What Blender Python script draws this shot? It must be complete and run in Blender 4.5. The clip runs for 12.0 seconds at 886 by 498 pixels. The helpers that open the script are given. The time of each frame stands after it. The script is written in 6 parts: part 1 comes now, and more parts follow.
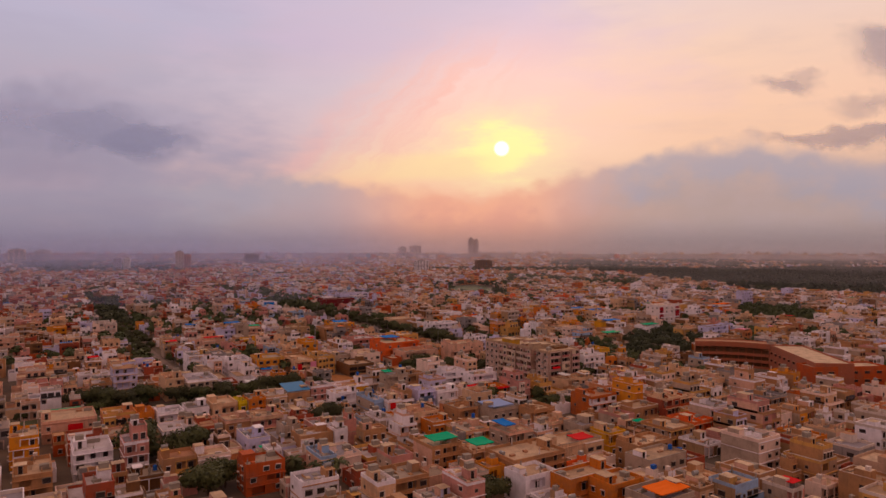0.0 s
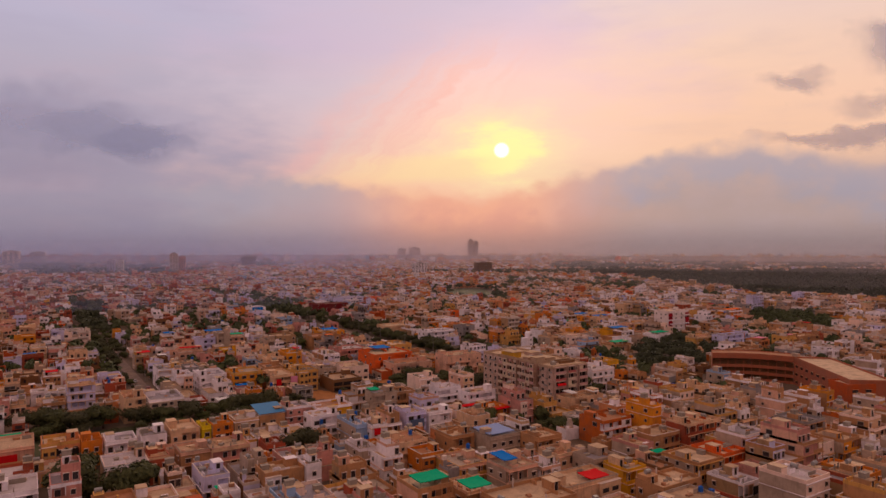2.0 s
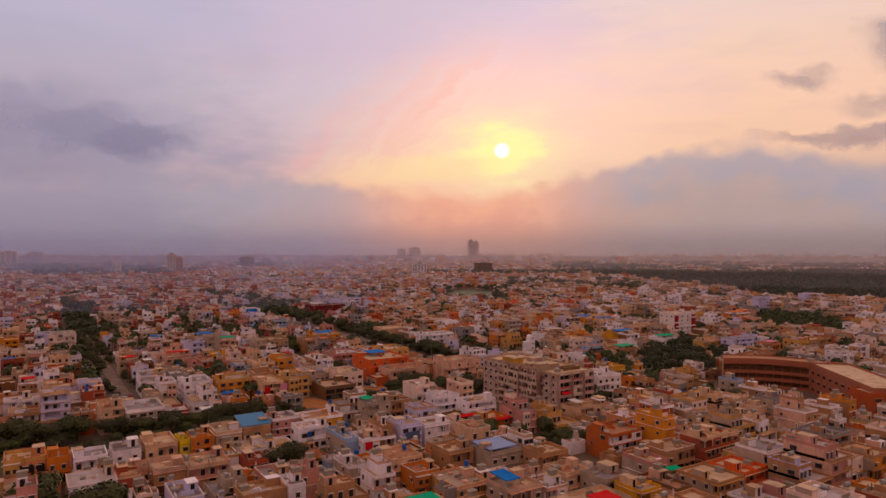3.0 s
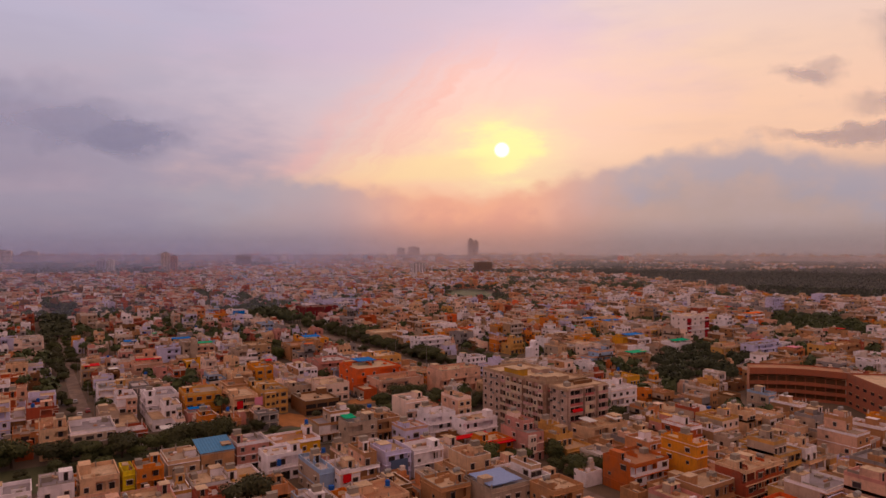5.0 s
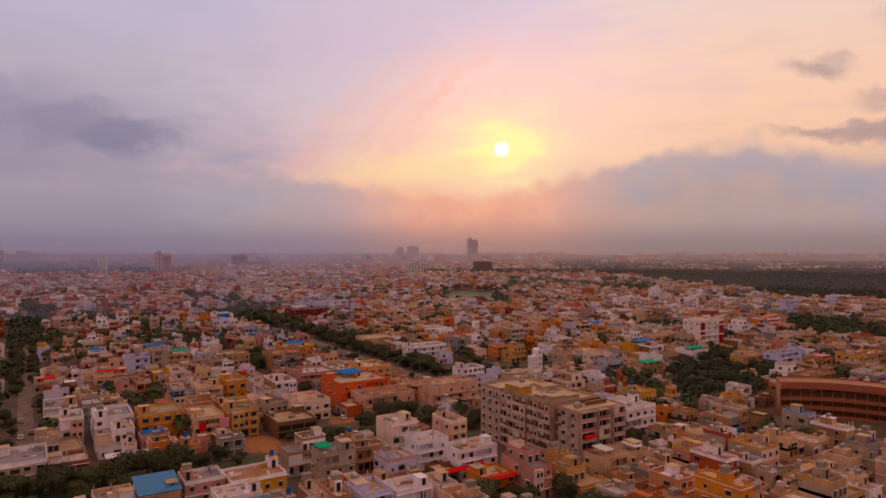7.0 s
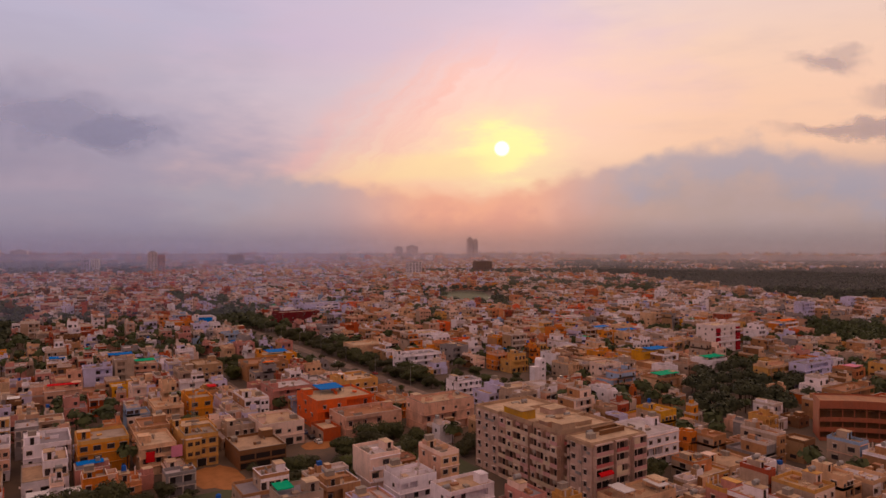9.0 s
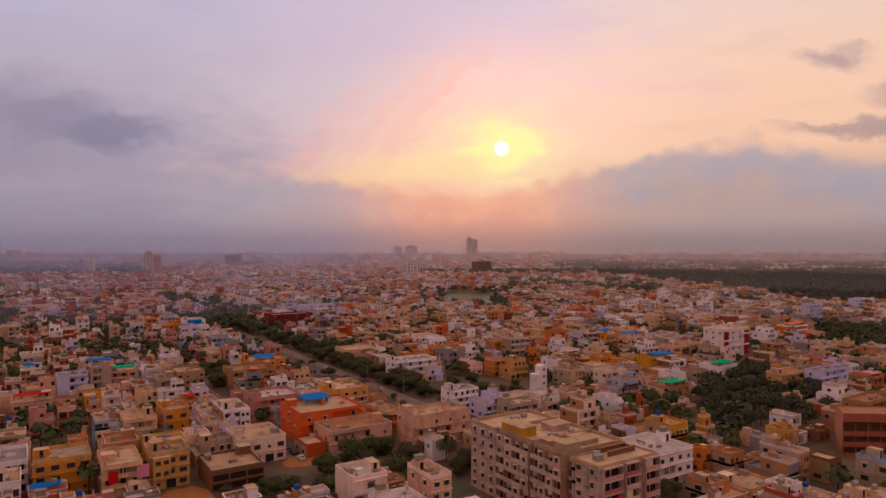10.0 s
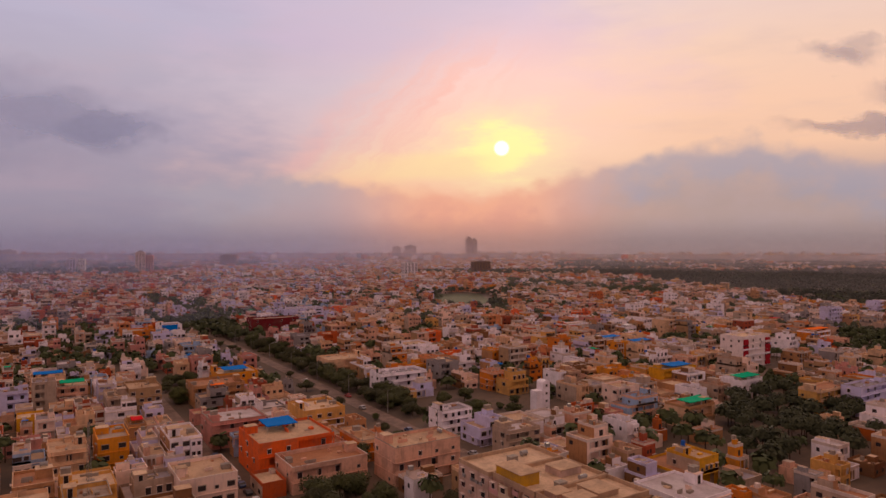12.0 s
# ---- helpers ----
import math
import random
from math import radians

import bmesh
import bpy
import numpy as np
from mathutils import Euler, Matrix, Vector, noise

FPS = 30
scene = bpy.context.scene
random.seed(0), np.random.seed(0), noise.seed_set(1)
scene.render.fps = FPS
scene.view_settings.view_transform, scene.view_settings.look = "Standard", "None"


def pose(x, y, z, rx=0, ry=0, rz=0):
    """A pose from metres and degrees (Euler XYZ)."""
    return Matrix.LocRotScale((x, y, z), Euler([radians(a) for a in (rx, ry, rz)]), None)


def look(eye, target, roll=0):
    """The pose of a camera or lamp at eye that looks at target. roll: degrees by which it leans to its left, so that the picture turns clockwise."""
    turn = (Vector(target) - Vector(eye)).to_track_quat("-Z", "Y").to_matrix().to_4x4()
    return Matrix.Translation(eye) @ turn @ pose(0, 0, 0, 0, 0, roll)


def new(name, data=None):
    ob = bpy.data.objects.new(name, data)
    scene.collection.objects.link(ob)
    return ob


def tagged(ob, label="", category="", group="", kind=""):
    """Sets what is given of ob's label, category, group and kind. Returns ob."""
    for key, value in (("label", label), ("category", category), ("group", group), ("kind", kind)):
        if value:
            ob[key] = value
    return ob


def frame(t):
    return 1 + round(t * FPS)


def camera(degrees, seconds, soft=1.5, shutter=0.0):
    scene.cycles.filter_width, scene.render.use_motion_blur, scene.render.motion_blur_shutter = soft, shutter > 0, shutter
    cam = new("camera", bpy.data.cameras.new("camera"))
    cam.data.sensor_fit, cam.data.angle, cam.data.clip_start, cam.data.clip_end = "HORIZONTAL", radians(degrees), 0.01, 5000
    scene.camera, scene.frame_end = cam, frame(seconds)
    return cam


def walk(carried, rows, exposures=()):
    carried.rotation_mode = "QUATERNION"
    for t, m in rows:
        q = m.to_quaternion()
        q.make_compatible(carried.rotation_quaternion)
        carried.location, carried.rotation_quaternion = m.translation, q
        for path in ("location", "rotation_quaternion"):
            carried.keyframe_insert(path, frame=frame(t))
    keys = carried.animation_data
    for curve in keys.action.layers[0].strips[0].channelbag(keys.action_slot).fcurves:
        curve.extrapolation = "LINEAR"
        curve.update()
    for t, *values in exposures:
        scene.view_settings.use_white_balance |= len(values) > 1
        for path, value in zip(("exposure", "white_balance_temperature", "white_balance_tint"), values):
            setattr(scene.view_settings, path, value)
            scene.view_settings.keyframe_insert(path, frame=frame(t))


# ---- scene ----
cam = camera(68.0, 12.0, 1.5)
PATH = [
    (0, (-0.008, 0.869, 68.148), (1.07, 2.554, 68.139), 0.0),
    (0.5, (4.857, 6.82, 68.353), (5.935, 8.504, 68.346), 0.0),
    (1, (9.85, 12.905, 68.609), (10.927, 14.59, 68.603), 0.0),
    (1.5, (14.462, 18.947, 68.757), (15.539, 20.632, 68.753), 0.0),
    (2, (19.139, 25.257, 68.878), (20.217, 26.942, 68.874), 0.0),
    (2.5, (23.813, 31.631, 68.881), (24.891, 33.316, 68.879), -0.0),
    (3, (28.771, 38.177, 68.758), (29.848, 39.862, 68.755), 0.0),
    (5, (48.151, 64.358, 67.937), (49.228, 66.043, 67.932), -0.0),
    (5.5, (52.992, 70.651, 67.848), (54.069, 72.336, 67.843), 0.0),
    (6, (58.1, 77.338, 67.893), (59.177, 79.023, 67.888), -0.0),
    (6.5, (62.918, 83.78, 67.911), (63.995, 85.465, 67.905), -0.0),
    (7, (68.026, 90.454, 67.947), (69.104, 92.139, 67.94), -0.0),
    (7.2, (70.112, 93.108, 67.945), (71.187, 94.795, 67.938), -0.0),
    (9, (88.734, 116.373, 67.909), (89.811, 118.058, 67.9), -0.0),
    (9.5, (94.143, 122.931, 67.929), (95.219, 124.616, 67.92), -0.0),
    (10, (99.871, 129.83, 67.97), (100.949, 131.515, 67.961), -0.0),
    (10.5, (105.511, 136.268, 67.923), (106.588, 137.953, 67.914), -0.0),
    (11, (111.564, 143.142, 67.854), (112.641, 144.827, 67.845), -0.0),
    (11.5, (117.172, 150.117, 67.851), (118.25, 151.802, 67.841), -0.0),
    (12, (122.557, 157.186, 67.889), (123.635, 158.871, 67.879), 0.0),
]
walk(cam, [(t, look(eye, target, roll)) for t, eye, target, roll in PATH])

# ---- world, sun, exposure ----
FWD = Vector((0.5388, 0.8425, 0.0))
RIGHT = Vector((0.8425, -0.5388, 0.0))
SUN_EL, SUN_AZ = 8.4, 37.7          # degrees above the horizon, clockwise from +y


def lin(r, g, b):
    """Linear colour from 0..255 display values."""
    return tuple(((c / 255 + 0.055) / 1.055) ** 2.4 if c > 10 else c / 255 / 12.92 for c in (r, g, b)) + (1.0,)


class Nodes:
    """Short hand for building a node tree."""

    def __init__(self, tree):
        self.tree = tree
        tree.nodes.clear()

    def add(self, kind, inputs=None, **props):
        n = self.tree.nodes.new(kind)
        for k, v in props.items():
            setattr(n, k, v)
        for k, v in (inputs or {}).items():
            self.put(n.inputs[k], v)
        return n

    def put(self, socket, v):
        if isinstance(v, bpy.types.NodeSocket):
            self.tree.links.new(v, socket)
        else:
            socket.default_value = v

    def math(self, op, a, b=0.0, c=0.0, clamp=False):
        return self.add("ShaderNodeMath", {0: a, 1: b, 2: c}, operation=op, use_clamp=clamp).outputs[0]

    def ramp(self, fac, stops, ease="LINEAR"):
        n = self.add("ShaderNodeValToRGB", {"Fac": fac})
        n.color_ramp.interpolation = ease
        el = n.color_ramp.elements
        while len(el) < len(stops):
            el.new(0.5)
        for e, (p, c) in zip(el, stops):
            e.position, e.color = p, c if len(c) == 4 else (*c, 1.0)
        return n.outputs[0]

    def mix(self, fac, a, b, mode="MIX"):
        n = self.add("ShaderNodeMix", data_type="RGBA", blend_type=mode)
        self.put(n.inputs["Factor"], fac)
        self.put(n.inputs["A"], a)
        self.put(n.inputs["B"], b)
        return n.outputs["Result"]

    def smooth(self, x, a, b):
        n = self.add("ShaderNodeMapRange", {"Value": x, "From Min": a, "From Max": b}, interpolation_type="SMOOTHSTEP")
        return n.outputs["Result"]

    def dot(self, v, w):
        return self.add("ShaderNodeVectorMath", {0: v, 1: w}, operation="DOT_PRODUCT").outputs["Value"]

    def noise(self, vec, scale, detail=4.0, rough=0.55, **kw):
        n = self.add("ShaderNodeTexNoise", {"Vector": vec, "Scale": scale, "Detail": detail, "Roughness": rough}, **kw)
        return n.outputs[0]

    def scaled(self, vec, s):
        return self.add("ShaderNodeVectorMath", {0: vec, 1: s}, operation="MULTIPLY").outputs[0]


world = bpy.data.worlds.new("evening_sky")
scene.world = world
world.use_nodes = True
W = Nodes(world.node_tree)
d = W.add("ShaderNodeTexCoord").outputs["Generated"]
xyz = W.add("ShaderNodeSeparateXYZ", {0: d})
az = W.math("ARCTAN2", W.dot(d, RIGHT), W.dot(d, FWD))
flat = W.math("SQRT", W.math("SUBTRACT", 1.0001, W.math("MULTIPLY", xyz.outputs[2], xyz.outputs[2])))
v = W.math("DIVIDE", xyz.outputs[2], flat)
vv = W.math("DIVIDE", v, 0.5, clamp=True)
left = W.ramp(vv, [(0.0, lin(138, 126, 145)), (0.06, lin(149, 137, 154)), (0.15, lin(161, 149, 166)), (0.24, lin(168, 155, 172)), (0.34, lin(176, 163, 182)),
                   (0.5, lin(185, 174, 194)), (0.62, lin(190, 181, 205)), (0.78, lin(197, 186, 212)), (1.0, lin(182, 176, 206))])
centre = W.ramp(vv, [(0.0, lin(158, 124, 125)), (0.04, lin(184, 136, 127)), (0.1, lin(224, 160, 136)), (0.15, lin(244, 182, 146)), (0.2, lin(250, 200, 158)),
                     (0.28, lin(250, 206, 176)), (0.37, lin(243, 199, 188)), (0.47, lin(232, 192, 198)), (0.6, lin(221, 190, 208)), (0.8, lin(206, 192, 219)), (1.0, lin(188, 180, 208))])
rosy = W.ramp(vv, [(0.0, lin(144, 126, 142)), (0.08, lin(166, 148, 158)), (0.18, lin(210, 176, 174)), (0.24, lin(220, 184, 182)), (0.34, lin(213, 187, 194)), (0.46, lin(204, 187, 203)),
                   (0.6, lin(201, 182, 208)), (0.8, lin(203, 189, 213)), (1.0, lin(186, 178, 207))])
right = W.ramp(vv, [(0.0, lin(140, 123, 130)), (0.06, lin(160, 139, 139)), (0.14, lin(176, 152, 150)), (0.2, lin(214, 176, 158)), (0.28, lin(247, 199, 168)), (0.42, lin(249, 203, 177)),
                    (0.56, lin(246, 206, 186)), (0.72, lin(237, 208, 203)), (0.86, lin(223, 205, 213)), (1.0, lin(196, 184, 206))])
wobble = W.noise(W.scaled(d, (3.0, 3.0, 9.0)), 2.2, 4.0)
az2 = W.math("ADD", az, W.math("MULTIPLY", W.math("SUBTRACT", wobble, 0.5), 0.4))
sky = W.mix(W.smooth(az2, -0.42, -0.17), left, rosy)
lean = W.math("SUBTRACT", W.math("MULTIPLY_ADD", W.math("SUBTRACT", wobble, 0.5), 0.14, W.math("ADD", az, 0.31)), v)      # warm light fans out upwards to the right
sky = W.mix(W.smooth(lean, -0.09, 0.12), sky, centre)
sky = W.mix(W.smooth(az2, 0.12, 0.45), sky, right)
# unseen sky beside and behind, its tint added to colour the fill light
sky = W.mix(W.smooth(W.math("ABSOLUTE", az), 0.75, 1.7), sky, W.ramp(vv, [(0.0, lin(138, 117, 126)), (0.3, lin(173, 149, 156)), (1.0, lin(204, 174, 172))]))
# soft streaks of thin cloud
streak = W.noise(W.scaled(d, (1.0, 1.0, 5.0)), 3.4, 5.0, 0.6)
sky = W.mix(W.math("MULTIPLY", W.smooth(streak, 0.45, 0.75), 0.12), sky, lin(222, 172, 176))
sky = W.mix(W.math("MULTIPLY", W.smooth(streak, 0.52, 0.25), 0.16), sky, lin(160, 148, 176))
# glow round the sun behind thin cloud, and its disc
el, sz = radians(SUN_EL), radians(SUN_AZ)
SUN_DIR = Vector((math.cos(el) * math.sin(sz), math.cos(el) * math.cos(sz), math.sin(el)))
away = W.math("ARCCOSINE", W.math("MINIMUM", W.dot(d, SUN_DIR), 1.0))
rag = W.noise(W.scaled(d, (1.0, 1.0, 3.0)), 9.0, 5.0, 0.6)
wide, tall = W.math("MULTIPLY", W.math("SUBTRACT", az, 0.089), 0.72), W.math("MULTIPLY", W.math("SUBTRACT", v, 0.1477), 1.25)
oval = W.math("SQRT", W.math("ADD", W.math("MULTIPLY", wide, wide), W.math("MULTIPLY", tall, tall)))
ragged = W.math("MULTIPLY_ADD", W.math("SUBTRACT", rag, 0.5), 0.11, oval)
sky = W.mix(W.math("MULTIPLY", W.smooth(ragged, 0.24, 0.05), 0.34), sky, lin(255, 214, 192))
sky = W.mix(W.math("MULTIPLY", W.smooth(ragged, 0.105, 0.03), 0.6), sky, lin(255, 232, 176))
sky = W.mix(W.math("MULTIPLY", W.smooth(ragged, 0.056, 0.02), 0.85), sky, lin(255, 250, 168))
sky = W.mix(W.smooth(away, 0.0130, 0.0072), sky, (1.6, 1.55, 1.4, 1.0))
# rosy rays along the edge of the warm light
rays = W.noise(W.add("ShaderNodeCombineXYZ", {0: W.math("MULTIPLY", lean, 16.0), 1: W.math("MULTIPLY", v, 3.0)}).outputs[0], 1.0, 5.0, 0.6)
where = W.math("MULTIPLY", W.math("MULTIPLY", W.smooth(lean, -0.09, 0.0), W.smooth(lean, 0.24, 0.04)), W.math("MULTIPLY", W.smooth(v, 0.08, 0.13), W.smooth(v, 0.36, 0.24)))
sky = W.mix(W.math("MULTIPLY", W.math("MULTIPLY", W.smooth(rays, 0.36, 0.66), where), 0.6), sky, lin(236, 172, 170))
# a bright gap in the cloud level with the sun's lower edge
gap = W.math("MULTIPLY", W.smooth(W.math("ABSOLUTE", W.math("SUBTRACT", W.math("MULTIPLY_ADD", W.math("SUBTRACT", streak, 0.5), 0.04, v), 0.121)), 0.026, 0.006), W.math("MULTIPLY", W.smooth(az, -0.22, -0.03), W.smooth(az, 0.12, 0.03)))
sky = W.mix(W.math("MULTIPLY", gap, 0.6), sky, lin(255, 222, 164))
# the low bank of cloud along the horizon, lowest below the sun, piled up to the right of it
TOPS = [(0.0, 0.09), (0.30, 0.085), (0.341, 0.1), (0.376, 0.106), (0.405, 0.098), (0.43, 0.088), (0.455, 0.084), (0.481, 0.08), (0.507, 0.074), (0.55, 0.08), (0.575, 0.09), (0.604, 0.106),
        (0.621, 0.120), (0.645, 0.127), (0.671, 0.138), (0.6945, 0.136), (0.719, 0.146), (0.737, 0.131), (0.754, 0.129), (0.764, 0.113), (0.797, 0.104), (1.0, 0.09)]
rise = W.ramp(W.math("MULTIPLY_ADD", az, 0.5, 0.5, clamp=True), [(p, (q,) * 3) for p, q in TOPS], "EASE")
puff = W.noise(W.scaled(d, (1.0, 1.0, 1.3)), 17.0, 6.0, 0.56)
knobs = W.add("ShaderNodeTexVoronoi", {"Vector": W.scaled(d, (1.0, 1.0, 1.4)), "Scale": 34.0}, feature="SMOOTH_F1").outputs["Distance"]
edge = W.math("SUBTRACT", W.math("ADD", rise, W.math("MULTIPLY_ADD", W.math("SUBTRACT", puff, 0.5), 0.05, W.math("MULTIPLY", W.math("SUBTRACT", 0.45, knobs), 0.022))), v)
bank = W.math("MULTIPLY", W.smooth(edge, -0.012, 0.018), W.smooth(az2, -0.52, -0.3))
beside = W.smooth(W.math("ABSOLUTE", W.math("SUBTRACT", az, 0.05)), 0.05, 0.26)
east = W.smooth(az, 0.0, 0.1)
crest = W.mix(beside, lin(242, 172, 142), W.mix(east, lin(170, 159, 171), lin(166, 157, 170)))
foot = W.mix(beside, lin(216, 152, 134), W.mix(east, lin(166, 151, 159), lin(184, 157, 150)))
bank_colour = W.mix(W.smooth(W.math("MULTIPLY_ADD", W.math("SUBTRACT", puff, 0.5), 0.06, edge), 0.02, 0.08), crest, foot)
bank_colour = W.mix(W.math("MULTIPLY", W.smooth(puff, 0.42, 0.68), 0.4), bank_colour, W.mix(beside, lin(228, 158, 142), W.mix(east, lin(176, 160, 172), lin(190, 164, 164))))
low = W.mix(beside, lin(196, 144, 130), W.mix(east, lin(146, 133, 146), lin(152, 134, 135)))
bank_colour = W.mix(W.math("MULTIPLY", W.smooth(v, 0.05, 0.0), 0.95), bank_colour, low)
sky = W.mix(W.math("MULTIPLY", bank, 0.8), sky, bank_colour)
# clear evening air far above the cloud
air = W.add("ShaderNodeTexSky", sky_type="NISHITA", sun_disc=False, sun_elevation=el, sun_rotation=sz, air_density=1.6, dust_density=4.0)
clear = W.scaled(air.outputs[0], (0.1, 0.1, 0.1))
sky = W.mix(W.math("MULTIPLY", W.smooth(v, 0.1, 0.3), 0.06), sky, clear)
sky = W.mix(W.smooth(v, 0.0, -0.12), sky, lin(110, 95, 104))
sky = W.mix(W.smooth(v, 0.46, 1.1), sky, lin(214, 172, 156))      # unseen peach tint overhead, added to warm the light on the city
back = W.add("ShaderNodeBackground", {"Color": sky, "Strength": 1.0})
W.tree.links.new(back.outputs[0], W.add("ShaderNodeOutputWorld").inputs[0])

sun_data = bpy.data.lights.new("sun", "SUN")
sun_data.energy, sun_data.angle, sun_data.color = 0.9, radians(9), (1.0, 0.72, 0.45)
sun = new("sun", sun_data)
sun.matrix_world = look(SUN_DIR * 100, (0, 0, 0))
scene.view_settings.exposure = 0.0

# ---- materials ----


def material(name):
    m = bpy.data.materials.new(name)
    m.use_nodes = True
    return m, Nodes(m.node_tree)


def finish(N, colour, rough=0.85, bump=None, strength=0.3, metal=0.0, spec=0.3, dist=0.05):
    b = N.add("ShaderNodeBsdfPrincipled", {"Base Color": colour, "Roughness": rough, "Metallic": metal, "Specular IOR Level": spec})
    if bump is not None:
        N.put(b.inputs["Normal"], N.add("ShaderNodeBump", {"Height": bump, "Strength": strength, "Distance": dist}).outputs[0])
    N.tree.links.new(b.outputs[0], N.add("ShaderNodeOutputMaterial").inputs[0])
    return b


def painted(name, rgb, dirt=0.75, rough=0.88):
    """Painted or bare render on a wall: rain streaks, blotches, fine grain."""
    m, N = material(name)
    p = N.add("ShaderNodeNewGeometry").outputs["Position"]
    shade = N.add("ShaderNodeObjectInfo").outputs["Random"]
    base = N.mix(N.math("MULTIPLY", shade, 0.3), (*rgb, 1), (*[c * 0.72 for c in rgb], 1))
    streak = N.noise(N.scaled(p, (1.6, 1.6, 0.16)), 1.0, 5.0, 0.65)
    blotch = N.noise(p, 0.22, 4.0, 0.6)
    grain = N.noise(p, 3.5, 5.0, 0.7)
    base = N.mix(N.math("MULTIPLY", N.smooth(streak, 0.5, 0.78), dirt), base, (*[c * 0.38 + 0.01 for c in rgb], 1))
    base = N.mix(N.math("MULTIPLY", N.smooth(blotch, 0.42, 0.7), dirt * 0.6), base, (0.15, 0.10, 0.07, 1))
    patch = N.noise(p, 0.8, 4.0, 0.6)
    base = N.mix(N.math("MULTIPLY", N.smooth(patch, 0.48, 0.7), dirt * 0.5), base, (*[c * 0.55 for c in rgb], 1))
    base = N.mix(N.math("MULTIPLY", N.smooth(grain, 0.42, 0.8), 0.25), base, (*[min(1, c * 1.25 + 0.03) for c in rgb], 1))
    finish(N, base, rough, grain, 0.35)
    return m


PAINT = dict(cream=(0.78, 0.55, 0.40), peach=(0.68, 0.34, 0.21), orange=(0.64, 0.255, 0.085), vividorange=(0.74, 0.20, 0.035), yelloworange=(0.72, 0.335, 0.065),
             yellow=(0.70, 0.40, 0.04), lemon=(0.78, 0.62, 0.02), ochre=(0.56, 0.34, 0.09), white=(0.92, 0.84, 0.87), greycream=(0.52, 0.41, 0.34),
             tan=(0.50, 0.295, 0.185), tanplain=(0.44, 0.30, 0.20), plaster=(0.84, 0.66, 0.58), pink=(0.62, 0.34, 0.30), pinkcream=(0.76, 0.50, 0.40),
             lilac=(0.66, 0.62, 0.78), skyblue=(0.38, 0.46, 0.60), brown=(0.22, 0.12, 0.07), terracotta=(0.46, 0.135, 0.075), brick=(0.38, 0.12, 0.085),
             maroon=(0.19, 0.025, 0.04), redorange=(0.50, 0.17, 0.08), redwhite=(0.86, 0.76, 0.74), yellowcream=(0.68, 0.42, 0.21), grey=(0.34, 0.31, 0.31), stone=(0.52, 0.37, 0.29))
PAINT = {k: tuple(0.85 * (c - 0.46 * (sum(q) / 3 - c)) for c in q) for k, q in PAINT.items()}
PAINT = {k: tuple(min(0.9, max(0.01, c * (1.14 if k in ("white", "lilac", "plaster", "redwhite", "skyblue") else 1.0))) for c in q) for k, q in PAINT.items()}
WALL = {k: painted("wall_" + k, c, 0.45 if k in ("white", "lilac", "plaster", "redwhite") else 0.7) for k, c in PAINT.items()}
WORDS = dict(cream="cream", peach="peach", orange="orange", vividorange="bright orange", yelloworange="amber yellow", yellow="yellow", lemon="lemon yellow",
             ochre="ochre yellow", white="white", greycream="greyish cream", tan="tan", tanplain="bare tan", plaster="pale plastered", pink="dusty pink",
             pinkcream="pinkish cream", lilac="pale lilac", skyblue="light blue", brown="unpainted brown", terracotta="terracotta", brick="red brick",
             maroon="dark maroon", redorange="red orange", redwhite="white and red", yellowcream="pale yellow", grey="grey", stone="weathered tan")
ROOF = [painted("roof_" + n, c, 0.8, 0.92) for n, c in (("cement", (0.54, 0.355, 0.22)), ("pale", (0.66, 0.46, 0.30)), ("tile", (0.44, 0.20, 0.10)), ("grey", (0.42, 0.32, 0.25)))]
COOLROOF = [painted("roof_" + n, c, 0.6, 0.92) for n, c in (("washed", (0.56, 0.48, 0.49)), ("slate", (0.30, 0.26, 0.29)))] + [ROOF[0]]
COOL = ("white", "lilac", "grey", "greycream", "pink", "plaster", "skyblue", "brick")
TRIM = painted("trim_white", (0.70, 0.56, 0.49), 0.6)
CONCRETE = painted("concrete", (0.33, 0.27, 0.22), 0.7)


def plain(name, rgb, rough=0.6, metal=0.0, spec=0.4, amount=0.3, scale=2.0):
    m, N = material(name)
    p = N.add("ShaderNodeNewGeometry").outputs["Position"]
    n = N.noise(p, scale, 5.0, 0.6)
    finish(N, N.mix(N.math("MULTIPLY", N.smooth(n, 0.35, 0.75), amount), (*rgb, 1), (*[c * 0.45 for c in rgb], 1)), rough, n, 0.2, metal, spec)
    return m


GLASS = plain("dark_window_glass", (0.045, 0.036, 0.038), 0.2, 0.0, 0.5, 0.3, 0.7)
# near-black for doors and for the painted shade of rooms behind openings
DARK = plain("dark_doors_and_shade", (0.03, 0.022, 0.02), 0.9, 0.0, 0.1)
BLUE = plain("blue_sheet", (0.0, 0.17, 0.60), 0.9, spec=0.05, amount=0.35)
GREEN = plain("green_sheet", (0.0, 0.40, 0.20), 0.9, spec=0.05, amount=0.35)
RED = plain("red_sheet", (0.62, 0.01, 0.015), 0.9, spec=0.05, amount=0.3)
PINK = plain("pink_sheet", (0.72, 0.25, 0.36), 0.9, spec=0.05, amount=0.2)
WHITE = plain("white_sheet", (0.75, 0.72, 0.72), 0.9, spec=0.05, amount=0.25)
ORANGE = plain("orange_sheet", (0.85, 0.16, 0.01), 0.9, spec=0.05, amount=0.2)
STEEL = plain("weathered_steel", (0.30, 0.27, 0.25), 0.75, 0.3, 0.2)
TANKBLUE = plain("blue_plastic", (0.02, 0.10, 0.40), 0.8, spec=0.1)
TANKGREY = plain("grey_plastic", (0.30, 0.28, 0.27), 0.5)
